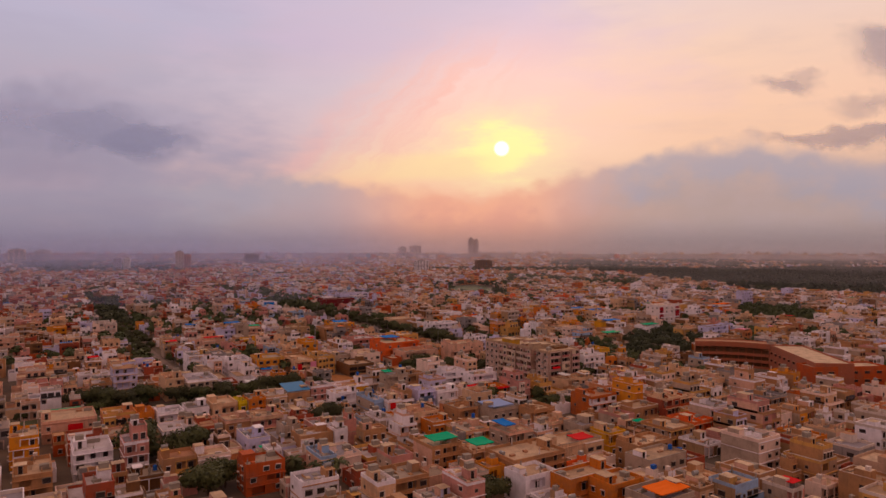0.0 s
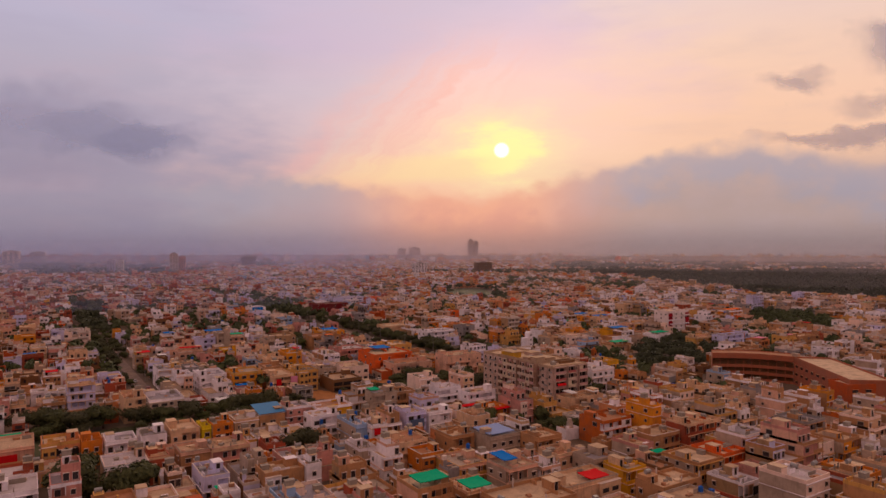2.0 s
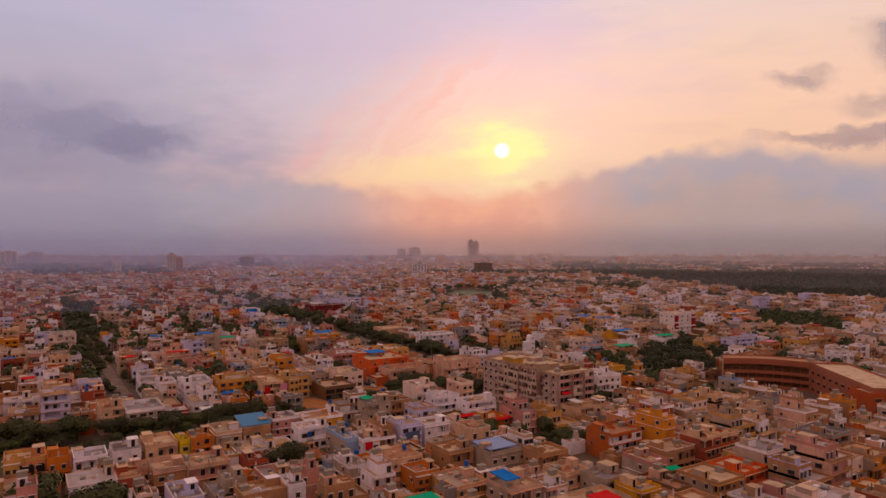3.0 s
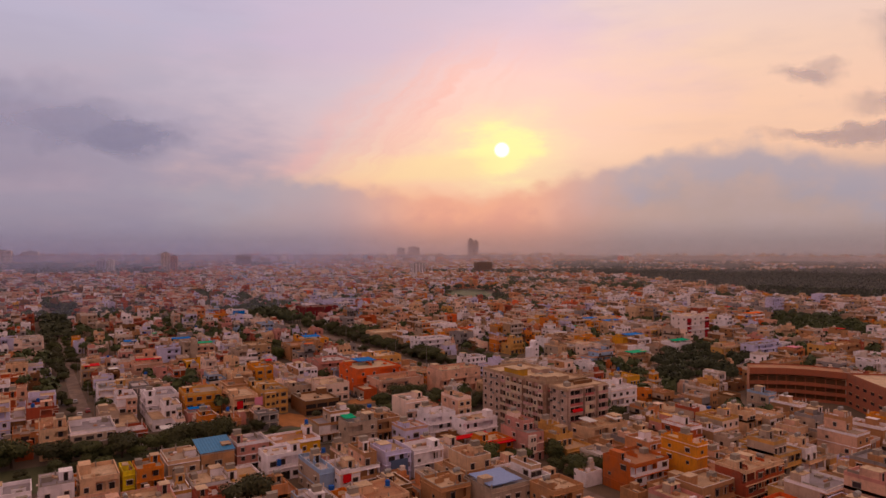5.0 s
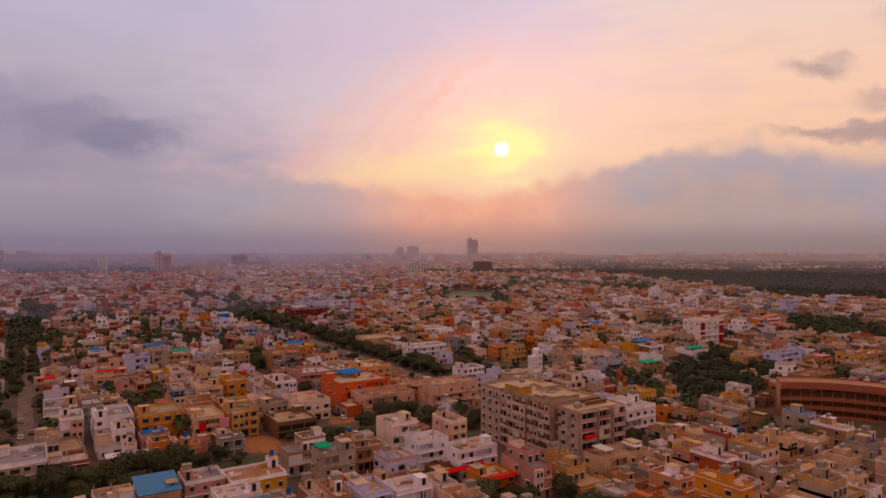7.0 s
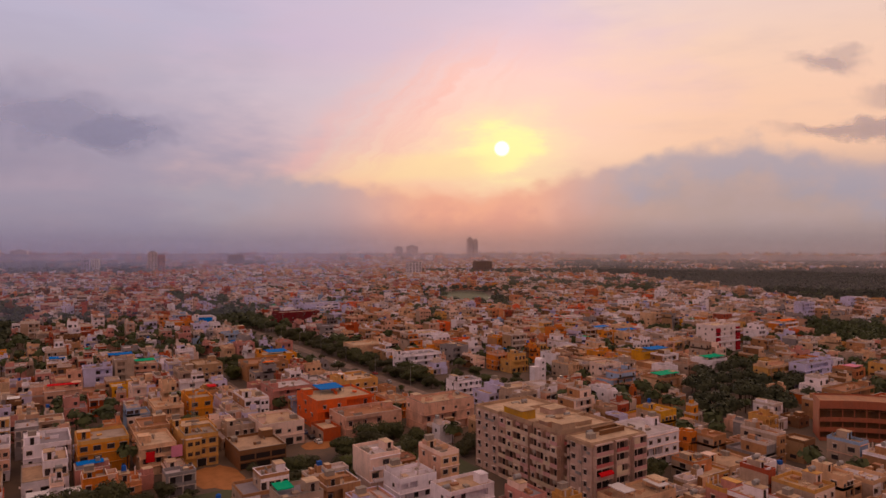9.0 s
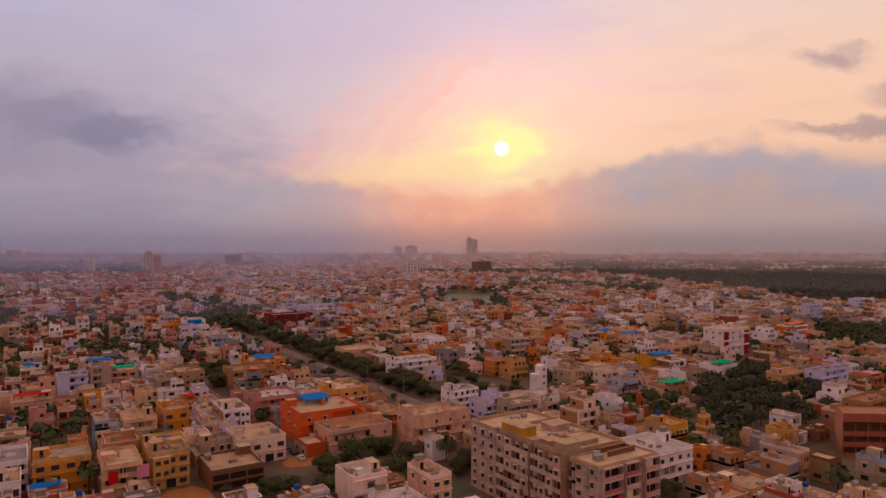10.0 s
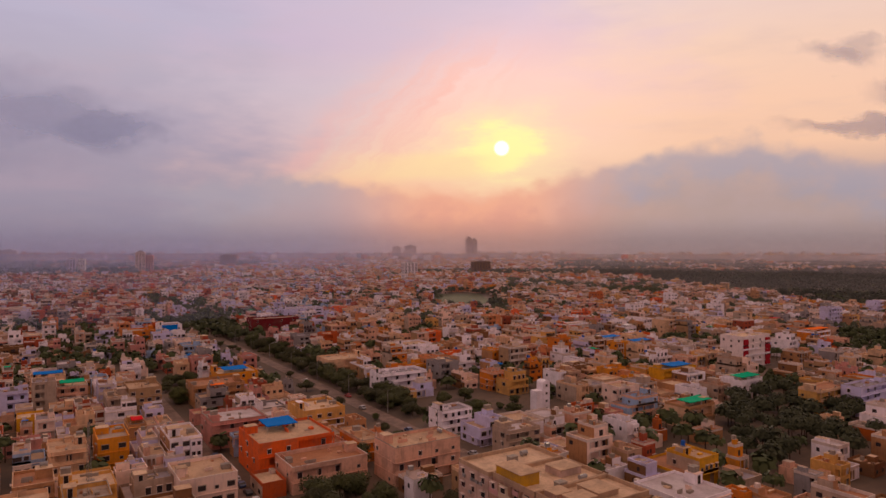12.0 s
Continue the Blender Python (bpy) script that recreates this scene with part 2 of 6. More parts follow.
RUBBER = plain("tyre_rubber", (0.02, 0.02, 0.02), 0.8)
BARK = plain("bark", (0.10, 0.06, 0.04), 0.95, amount=0.5)


def leaves(name, a, b):
    m, N = material(name)
    g = N.add("ShaderNodeNewGeometry")
    c = N.mix(g.outputs["Random Per Island"], (*a, 1), (*b, 1))
    own = N.add("ShaderNodeObjectInfo").outputs["Random"]
    c = N.mix(N.math("MULTIPLY", N.smooth(own, 0.55, 1.0), 0.5), c, (b[0] * 1.25, b[1] * 1.45, b[2] * 0.9, 1))
    big = N.noise(g.outputs["Position"], 0.25, 3.0)
    c = N.mix(N.math("MULTIPLY", N.smooth(big, 0.4, 0.7), 0.5), c, (*[x * 0.55 for x in a], 1))
    finish(N, c, 0.75, spec=0.25)
    return m


LEAF = [leaves("foliage_dark", (0.046, 0.047, 0.019), (0.074, 0.072, 0.028)), leaves("foliage_green", (0.052, 0.060, 0.020), (0.088, 0.092, 0.030))]
WOODLAND = leaves("foliage_woodland", (0.034, 0.040, 0.024), (0.046, 0.052, 0.029))
WOOD = leaves("foliage_far", (0.040, 0.047, 0.022), (0.066, 0.072, 0.032))


def ground_material():
    m, N = material("dusty_ground")
    p = N.add("ShaderNodeNewGeometry").outputs["Position"]
    a, b, c = N.noise(p, 0.03, 5.0), N.noise(p, 0.35, 5.0, 0.7), N.noise(p, 4.0, 4.0, 0.7)
    base = N.mix(N.smooth(a, 0.35, 0.65), (0.075, 0.055, 0.042, 1), (0.15, 0.10, 0.066, 1))
    base = N.mix(N.math("MULTIPLY", N.smooth(b, 0.4, 0.7), 0.6), base, (0.075, 0.06, 0.05, 1))
    base = N.mix(N.math("MULTIPLY", c, 0.3), base, (0.20, 0.15, 0.11, 1))
    finish(N, base, 0.95, c, 0.4)
    return m


def road_material():
    m, N = material("worn_asphalt")
    p = N.add("ShaderNodeNewGeometry").outputs["Position"]
    b, c = N.noise(p, 0.25, 5.0, 0.65), N.noise(p, 8.0, 3.0, 0.7)
    base = N.mix(N.smooth(b, 0.35, 0.7), (0.18, 0.125, 0.10, 1), (0.32, 0.22, 0.165, 1))
    base = N.mix(N.math("MULTIPLY", c, 0.35), base, (0.07, 0.06, 0.055, 1))
    finish(N, base, 0.9, c, 0.3)
    return m


GROUND, ROAD = ground_material(), road_material()
EARTH = plain("orange_earth", (0.42, 0.17, 0.05), 0.95, amount=0.5, scale=0.4)
LAWN = plain("dry_lawn", (0.085, 0.092, 0.04), 0.95, amount=0.5, scale=0.15)

# ---- builders ----
UP = Vector((0, 0, 1))


class Shape:
    """Collects faces with materials and makes one mesh of them."""

    def __init__(self):
        self.v, self.f, self.m, self.mats = [], [], [], []

    def slot(self, mat):
        if mat not in self.mats:
            self.mats.append(mat)
        return self.mats.index(mat)

    def quad(self, a, b, c, e, mat):
        n = len(self.v)
        self.v += (a, b, c, e)
        self.f.append((n, n + 1, n + 2, n + 3))
        self.m.append(self.slot(mat))

    def poly(self, pts, mat):
        n = len(self.v)
        self.v += pts
        self.f.append(tuple(range(n, n + len(pts))))
        self.m.append(self.slot(mat))

    def box(self, x0, y0, z0, x1, y1, z1, mat, top=None, bottom=True, side=None):
        n = len(self.v)
        self.v += ((x0, y0, z0), (x1, y0, z0), (x1, y1, z0), (x0, y1, z0), (x0, y0, z1), (x1, y0, z1), (x1, y1, z1), (x0, y1, z1))
        s = self.slot(mat)
        self.f += ((n, n + 1, n + 5, n + 4), (n + 1, n + 2, n + 6, n + 5), (n + 2, n + 3, n + 7, n + 6), (n + 3, n, n + 4, n + 7), (n + 4, n + 5, n + 6, n + 7))
        o = s if side is None else self.slot(side)
        self.m += (s, o, o, o, s if top is None else self.slot(top))
        if bottom:
            self.f.append((n + 3, n + 2, n + 1, n))
            self.m.append(s)

    def ring(self, x0, y0, x1, y1, z0, z1, t, mat):
        """Four thin walls round a rectangle, butted at the corners."""
        self.box(x0, y0, z0, x1, y0 + t, z1, mat)
        self.box(x0, y1 - t, z0, x1, y1, z1, mat)
        self.box(x0, y0 + t, z0, x0 + t, y1 - t, z1, mat)
        self.box(x1 - t, y0 + t, z0, x1, y1 - t, z1, mat)

    def tube(self, p, q, r, r2, mat, n=8, cap=True):
        p, q = Vector(p), Vector(q)
        ax = (q - p).normalized()
        u = ax.cross(Vector((1, 0, 0)) if abs(ax.x) < 0.9 else Vector((0, 1, 0))).normalized()
        w = ax.cross(u)
        k = len(self.v)
        for c, rad in ((p, r), (q, r2)):
            self.v += [tuple(c + rad * (math.cos(2 * math.pi * i / n) * u + math.sin(2 * math.pi * i / n) * w)) for i in range(n)]
        s = self.slot(mat)
        for i in range(n):
            j = (i + 1) % n
            self.f.append((k + i, k + j, k + n + j, k + n + i))
            self.m.append(s)
        if cap:
            self.f += (tuple(range(k + n, k + 2 * n)), tuple(range(k + n - 1, k - 1, -1)))
            self.m += (s, s)

    def mesh(self, name, weld=False):
        me = bpy.data.meshes.new(name)
        if weld:                                  # pieces that touch at their corners become one body
            seen, index = {}, []
            for p in self.v:
                index.append(seen.setdefault(tuple(round(c, 4) for c in p), len(seen)))
            self.v, self.f = list(seen), [tuple(index[i] for i in f) for f in self.f]
        me.from_pydata(self.v, [], self.f)
        for mat in self.mats:
            me.materials.append(mat)
        me.polygons.foreach_set("material_index", self.m)
        me.update()
        return me


def thing(name, label, category, group="", kind="", at=(0, 0, 0), turn=0.0):
    ob = new(name)
    ob.matrix_world = pose(*at, 0, 0, turn)
    ob.empty_display_size = 0.5
    return tagged(ob, label, category, group, kind)


def part(name, shape, parent, label="", at=None):
    me = shape if isinstance(shape, bpy.types.Mesh) else shape.mesh(name, len(shape.v) < 400)
    ob = new(name, me)
    ob.parent = parent
    if at is not None:
        ob.matrix_local = at
    return tagged(ob, label) if label else ob


def single(name, shape, label, category, group="", kind="", m=None):
    me = shape if isinstance(shape, bpy.types.Mesh) else shape.mesh(name)
    ob = new(name, me)
    if m is not None:
        ob.matrix_world = m
    return tagged(ob, label, category, group, kind)


CELLS = {}


def reserve(x0, y0, x1, y1):
    for i in range(int(x0 // 40), int(x1 // 40) + 1):
        for j in range(int(y0 // 40), int(y1 // 40) + 1):
            CELLS.setdefault((i, j), []).append((x0, y0, x1, y1))


def free(x0, y0, x1, y1):
    for i in range(int(x0 // 40), int(x1 // 40) + 1):
        for j in range(int(y0 // 40), int(y1 // 40) + 1):
            for a, b, c, e in CELLS.get((i, j), ()):
                if x0 < c and x1 > a and y0 < e and y1 > b:
                    return False
    return True


# ---- ground and roads ----
g = Shape()
g.poly([(9000 * math.cos(2 * math.pi * i / 48), 9000 * math.sin(2 * math.pi * i / 48), 0.0) for i in range(48)], GROUND)
single("ground", g, "dusty brown ground of the city reaching the horizon", "ground", kind="structure")


def road(name, x0, y0, x1, y1, label, lift=0.03):
    s = Shape()
    s.box(x0, y0, 0.0, x1, y1, lift, ROAD, bottom=False)
    single(name, s, label, "road", kind="structure")
    reserve(x0, y0, x1, y1)


road("road_avenue", 240.0, 300, 246.5, 1500, "worn grey asphalt carriageway of the tree-lined avenue")
road("road_west", 66.0, 322, 71.5, 920, "worn dusty asphalt side street between house rows", 0.04)
road("road_cars", 170.7, 324, 175.2, 520, "narrow asphalt street with parked cars", 0.035)
road("road_south", 176, 110, 181, 222, "narrow dusty asphalt lane between houses", 0.045)

# ---- houses ----


def window_mesh(w, h, frame_mat, hood=True):
    """A window that looks towards -y from the wall plane y = 0, its foot at z = 0."""
    s = Shape()
    t, o = 0.09, 0.07
    s.box(-w / 2 - t, -o, -t, w / 2 + t, -0.02, 0, frame_mat)
    s.box(-w / 2 - t, -o, h, w / 2 + t, -0.02, h + t, frame_mat)
    s.box(-w / 2 - t, -o, 0, -w / 2, -0.02, h, frame_mat)
    s.box(w / 2, -o, 0, w / 2 + t, -0.02, h, frame_mat)
    s.quad((-w / 2, -0.02, 0), (w / 2, -0.02, 0), (w / 2, -0.02, h), (-w / 2, -0.02, h), GLASS)
    if hood:
        s.box(-w / 2 - t, -0.55, h + t, w / 2 + t, -0.02, h + t + 0.1, frame_mat)
    return s.mesh("window", True)


def door_mesh(w, h):
    s = Shape()
    s.box(-w / 2 - 0.08, -0.06, 0, -w / 2, 0, h + 0.08, TRIM)
    s.box(w / 2, -0.06, 0, w / 2 + 0.08, 0, h + 0.08, TRIM)
    s.box(-w / 2, -0.06, h, w / 2, 0, h + 0.08, TRIM)
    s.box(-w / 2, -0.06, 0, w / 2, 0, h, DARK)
    return s.mesh("door", True)


WINDOWS = [window_mesh(1.5, 1.25, TRIM), window_mesh(1.1, 1.3, TRIM), window_mesh(1.9, 1.35, CONCRETE), window_mesh(0.9, 0.8, CONCRETE, False), window_mesh(1.3, 1.9, TRIM)]
DOORS = [door_mesh(1.0, 2.1), door_mesh(2.6, 2.4)]


def tank_mesh(kind):
    s = Shape()
    if kind == 0:
        s.tube((0, 0, 0.35), (0, 0, 1.6), 0.62, 0.6, TANKBLUE, 12)
        s.tube((0, 0, 1.6), (0, 0, 1.85), 0.6, 0.25, TANKBLUE, 12)
        s.box(-0.7, -0.7, 0, 0.7, 0.7, 0.35, CONCRETE)
    elif kind == 1:
        s.box(-1.1, -0.8, 0, 1.1, 0.8, 1.25, CONCRETE)
        s.box(-1.2, -0.9, 1.25, 1.2, 0.9, 1.35, CONCRETE)
        s.box(-0.3, -0.3, 1.35, 0.3, 0.3, 1.43, STEEL)
    else:
        s.tube((-0.9, 0, 0.75), (0.9, 0, 0.75), 0.55, 0.55, TANKGREY, 10)
        s.box(-0.8, -0.4, 0, -0.6, 0.4, 0.3, CONCRETE)
        s.box(0.6, -0.4, 0, 0.8, 0.4, 0.3, CONCRETE)
    return s.mesh("water_tank")


TANKS = [tank_mesh(i) for i in range(3)]
FACE_S = lambda x, z: pose(x, -0.002, z)                    # on the wall that looks to -y


def balcony_mesh(w, depth, mat, rail):
    s = Shape()
    s.box(-w / 2, -depth, 0, w / 2, 0, 0.14, mat)
    if rail == 0:
        s.box(-w / 2, -depth, 0.14, w / 2, -depth + 0.1, 0.95, mat)
        s.box(-w / 2, -depth + 0.1, 0.14, -w / 2 + 0.1, 0, 0.95, mat)
        s.box(w / 2 - 0.1, -depth + 0.1, 0.14, w / 2, 0, 0.95, mat)
    else:
        for z in (0.5, 0.95):
            s.box(-w / 2, -depth, z, w / 2, -depth + 0.05, z + 0.05, STEEL)
        n = max(3, int(w / 0.6))
        for i in range(n + 1):
            x = -w / 2 + (w - 0.05) * i / n
            s.box(x, -depth + 0.003, 0.14, x + 0.05, -depth + 0.047, 0.95, STEEL)
    return s.mesh("balcony")


BALCONY = {}


def balcony(w, depth, col, rail):
    key = (round(w * 2) / 2, depth, col, rail)
    if key not in BALCONY:
        BALCONY[key] = balcony_mesh(key[0], depth, WALL[col], rail)
    return BALCONY[key]


EXTRAS = {}          # what stands on a roof by name of the house's note, filled below
TRIMS = ["white", "cream", "white", "pinkcream", "tan", "plaster", "yellowcream"]


KNOWN = []                                       # footprints of the houses placed one by one


def stub_mesh(h, mat):
    s = Shape()
    s.box(-0.15, -0.15, 0, 0.15, 0.15, h, mat, bottom=False)
    for px, py in ((-0.1, -0.1), (0.1, 0.08)):
        s.tube((px, py, h), (px * 1.3, py * 1.3, h + 0.6), 0.02, 0.02, STEEL, 4)
    return s.mesh("column_stub")


STUBS = [stub_mesh(1.3, CONCRETE), stub_mesh(1.8, CONCRETE), stub_mesh(2.3, TRIM)]


def house(x, y, w, d, h, col, note="", group=""):
    """A flat-roofed house of rendered concrete with its south-west corner at x, y."""
    r = random.Random(int(x * 71 + y * 131))
    storeys = max(1, round((h - 0.9) / 3.1))
    top = h - 0.9                                # the roof slab; the parapet stands on it
    fl = top / storeys
    words = {1: "single-storey", 2: "two-storey", 3: "three-storey", 4: "four-storey", 5: "five-storey"}[min(storeys, 5)]
    look_words = f"{WORDS[col]} {words} concrete house with flat parapet roof"
    if note == "unfinished":
        look_words = "unfinished brown concrete house shell with open bays"
    root = thing("house", look_words, "house", group or "flat-roofed houses of the quarter", at=(x, y, 0))
    reserve(x - 0.1, y - 0.1, x + w + 0.1, y + d + 0.1)
    wall, trim = WALL[col], WALL[r.choice(TRIMS)]
    if not group:
        KNOWN.append((x, y, w, d))
        trim = wall if r.random() < 0.6 else trim
    bare = WALL[r.choice(("tan", "greycream", "tanplain", "pinkcream"))] if r.random() < (0.45 if group else 0.12) else None
    if col == "redwhite":
        bare = None
    if note == "whiteside":
        wall, bare = WALL["white"], WALL[col]
    fixed = note in ("unfinished", "blueshed") or col in ("plaster", "tanplain", "maroon", "redwhite")
    # a set-back upper floor leaves a terrace in front or beside it
    upper = None
    low = storeys
    if storeys > 1 and not fixed and note == "" and r.random() < (0.25 if group == "" else 0.6) and w > 6:
        uw, ud = w * r.uniform(0.5, 0.85), d * r.uniform(0.55, 0.95)
        ux, uy = r.choice((0.0, w - uw)), r.choice((0.0, d - ud, (d - ud) * 0.5))
        upper, low = (ux, uy, ux + uw, uy + ud), storeys - 1
    zl = low * fl
    # street front with open galleries set into it
    deep = 1.6 if (w > 5.5 and d > 7 and not fixed and r.random() < 0.8) else 0.0
    opens, mid = [], []
    s = Shape()
    s.box(0, deep, 0, w, d, zl, wall, None, False, bare)
    if deep:
        for k in range(low):
            z = k * fl
            a = r.choice((0.0, 0.0, w * 0.35, w * 0.5, w * 0.12))
            b = w if a > 0.2 * w else w * r.choice((0.5, 0.65, 0.88, 1.0))
            if r.random() < 0.2:
                a = b = 0.0
            opens.append((a, b))
            if b > a:
                if a > 0.3:
                    s.box(0, 0, z, a, deep, z + fl, wall, None, False, bare)
                if w - b > 0.3:
                    s.box(b, 0, z, w, deep, z + fl, wall, None, False, bare)
                s.box(a, 0, z + fl - 0.22, b, deep, z + fl, trim)
                s.box(a, 0, z, b, 0.14, z + (0.95 if k else 0.25), wall if r.random() < 0.6 else trim)
                zp = z + (0.95 if k else 0.25)
                s.box(a, 0, zp, a + 0.28, 0.14, z + fl - 0.22, trim)
                s.box(b - 0.28, 0, zp, b, 0.14, z + fl - 0.22, trim)
                if b - a > 4.5:
                    mid.append((a + (b - a) / 2, zp, z + fl - 0.22))
            else:
                s.box(0, 0, z, w, deep, z + fl, wall, None, False, bare)
    if w > 6:
        for px in (0.0, w - 0.3):
            s.box(px, -0.1, 0, px + 0.3, 0, fl, wall, None, False)
    part("wall", s, root)
    for cx, z0, z1 in mid:
        s = Shape()
        s.box(cx - 0.14, 0.0, z0, cx + 0.14, 0.14, z1, trim)
        part("column", s, root)
    blocks = [(0.0, 0.0, w, d, zl)]
    if upper:
        s = Shape()
        s.box(upper[0], upper[1], zl, upper[2], upper[3], top, wall, None, False, bare)
        part("upper_wall", s, root)
        blocks.append((*upper, top))
    hp = r.choice((0.75, 0.9, 1.05)) if not fixed else 0.9
    for bi, (x0, y0, x1, y1, zt) in enumerate(blocks):
        s = Shape()
        s.box(x0 + 0.15, y0 + 0.15, zt + 0.002, x1 - 0.15, y1 - 0.15, zt + 0.06, r.choice(COOLROOF if col in COOL else ROOF), bottom=False)
        if bi == len(blocks) - 1:
            for k in range(r.randint(4, 9)):      # upstands, stacks and low dividing walls
                ax, ay = r.uniform(x0 + 0.5, max(x0 + 0.6, x1 - 2.2)), r.uniform(y0 + 0.5, max(y0 + 0.6, y1 - 2.2))
                if r.random() < 0.4:
                    bx, by = (min(ax + r.uniform(1.5, 4.0), x1 - 0.2), ay + 0.14) if r.random() < 0.5 else (ax + 0.14, min(ay + r.uniform(1.5, 4.0), y1 - 0.2))
                    s.box(ax, ay, zt + 0.06, bx, by, zt + r.uniform(0.6, 1.3), r.choice((wall, trim, CONCRETE)), bottom=False)
                else:
                    s.box(ax, ay, zt + 0.06, min(ax + r.uniform(0.4, 2.0), x1 - 0.3), min(ay + r.uniform(0.4, 1.8), y1 - 0.3), zt + 0.06 + r.uniform(0.15, 0.8), r.choice((CONCRETE, trim, ROOF[2], ROOF[1])), bottom=False)
        part("roof", s, root)
        s = Shape()
        s.ring(x0, y0, x1, y1, zt, zt + (hp if bi == len(blocks) - 1 else 0.8), 0.15, trim if r.random() < 0.6 else wall)
        if r.random() < 0.6:
            zc = zt + (hp if bi == len(blocks) - 1 else 0.8)
            s.ring(x0 - 0.06, y0 - 0.06, x1 + 0.06, y1 + 0.06, zc + 0.002, zc + 0.1, 0.27, r.choice((TRIM, wall, wall, CONCRETE)))
        part("parapet", s, root)
    if not deep and not fixed and low > 1 and w > 6 and r.random() < 0.6:      # an upper floor that juts out over the street
        jw, jx = w * r.uniform(0.35, 0.6), r.choice((0.0, 1.0))
        jx = 0.05 + jx * (w - jw - 0.1)
        s = Shape()
        s.box(jx, -1.0, fl, jx + jw, -0.002, zl - 0.02, trim if r.random() < 0.5 else wall)
        for k in range(1, low):
            for f in (0.12, 0.58):
                s.quad((jx + jw * f, -1.02, k * fl + 0.95), (jx + jw * (f + 0.3), -1.02, k * fl + 0.95), (jx + jw * (f + 0.3), -1.02, k * fl + 2.1), (jx + jw * f, -1.02, k * fl + 2.1), GLASS)
        s.box(jx - 0.15, -1.2, zl - 0.02, jx + jw + 0.15, -0.002, zl + 0.1, TRIM)
        part("jetty", s, root)
    if not fixed and r.random() < 0.45:                                       # column stubs for a floor to come
        px0, py0, px1, py1, pz = blocks[-1]
        stub = r.choice(STUBS)
        for cx in (px0 + 0.45, (px0 + px1) / 2, px1 - 0.45):
            for cy in (py0 + 0.45, py1 - 0.45):
                if r.random() < 0.5:
                    part("column_stub", stub, root, at=pose(cx, cy, pz + 0.06))
    for k in range(1, low + 1):
        if k < low or r.random() < 0.4:
            s = Shape()
            s.box(-0.2, -0.42, k * fl - 0.15, w + 0.1, -0.001, k * fl, trim)
            if r.random() < 0.4:
                s.box(-0.2, -0.001, k * fl - 0.15, -0.001, d, k * fl, trim)
            part("floor_band", s, root)
    # the stair head on the roof
    bx0, by0, bx1, by1, _ = blocks[-1]
    bw_, bd_ = bx1 - bx0, by1 - by0
    sw, sd, sh = min(bw_ * 0.5, r.uniform(2.2, 4.0)), min(bd_ * 0.5, r.uniform(2.4, 4.4)), r.uniform(2.0, 2.6)
    sx = bx0 + r.choice((0.17, max(0.17, bw_ - sw - 0.17)))
    sy = by0 + max(0.2, r.uniform(0.3, 0.95) * (bd_ - sd) - 0.2)
    s = Shape()
    s.box(sx, sy, top + 0.06, sx + sw, sy + sd, top + sh, wall if r.random() < 0.6 else trim, None, False, bare)
    s.box(sx, sy - 0.3, top + sh, sx + sw, sy + sd, top + sh + 0.14, r.choice((ROOF[0], ROOF[1], trim)))
    stair = part("stair_room", s, root)
    if r.random() < 0.6:
        part("door", DOORS[0], stair, at=pose(sx + sw * 0.5, sy - 0.003, top + 0.06))
    if note not in EXTRAS and r.random() < 0.8:
        kind = 0 if r.random() < 0.05 else r.choice((1, 1, 2))
        tx, ty = (sx + sw / 2, sy + sd / 2) if r.random() < 0.5 else (bx0 + bw_ - (sx - bx0) - sw / 2, sy + sd / 2)
        onstair = abs(tx - sx - sw / 2) < sw / 2 + 1.2
        part("water_tank", TANKS[kind], root, at=pose(sx + sw / 2, sy + sd / 2, top + sh + 0.14) if onstair else pose(tx, ty, top + 0.06, 0, 0, r.choice((0, 90))))
    # windows, doors and balconies of the fronts
    style = r.randint(0, 2)
    bal = r.random() < 0.45 and w > 6.5 and not deep
    n = max(1, min(4, int(w / 2.9)))
    for k in range(storeys):
        z = k * fl + 0.95
        if note == "unfinished":
            for i in range(3):
                s = Shape()
                bw = w / 3 - 0.5
                # a dark panel on the wall paints the shade of an open bay
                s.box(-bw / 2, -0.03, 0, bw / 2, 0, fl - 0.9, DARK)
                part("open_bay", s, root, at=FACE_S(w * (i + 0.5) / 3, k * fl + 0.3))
            continue
        x0, x1, yf, ys = (0.0, w, 0.0, d) if k < low else (upper[0], upper[2], upper[1], upper[3])
        for i in range(n):
            if r.random() < 0.15:
                continue
            px = x0 + (x1 - x0) * (i + 0.5) / n + r.uniform(-0.2, 0.2)
            y_in = yf
            if k < low and deep:
                a, b = opens[k]
                if b > a and a - 0.6 < px < b + 0.6:
                    if not a + 0.6 < px < b - 0.6:
                        continue
                    y_in = deep
            if k == 0 and i == n // 2:
                part("door", DOORS[1] if w > 7 else DOORS[0], root, at=pose(px, y_in - 0.002, 0.1))
            else:
                part("window", WINDOWS[(style if r.random() < 0.8 else 3) if y_in < 1 else 4], root, at=pose(px, y_in - 0.002, z if y_in < 1 else k * fl + 0.3))
        if bal and 0 < k < low:
            bw = round(w * r.choice((0.35, 0.5, 0.9)) * 2) / 2
            bx = r.choice((bw / 2 + 0.1, w / 2, w - bw / 2 - 0.1)) if bw < w - 0.3 else w / 2
            part("balcony", balcony(bw, 1.1, col if r.random() < 0.6 else "white", r.randint(0, 1)), root, at=FACE_S(bx, k * fl + 0.02))
        m = max(1, min(3, int((ys - yf) / 4.2)))
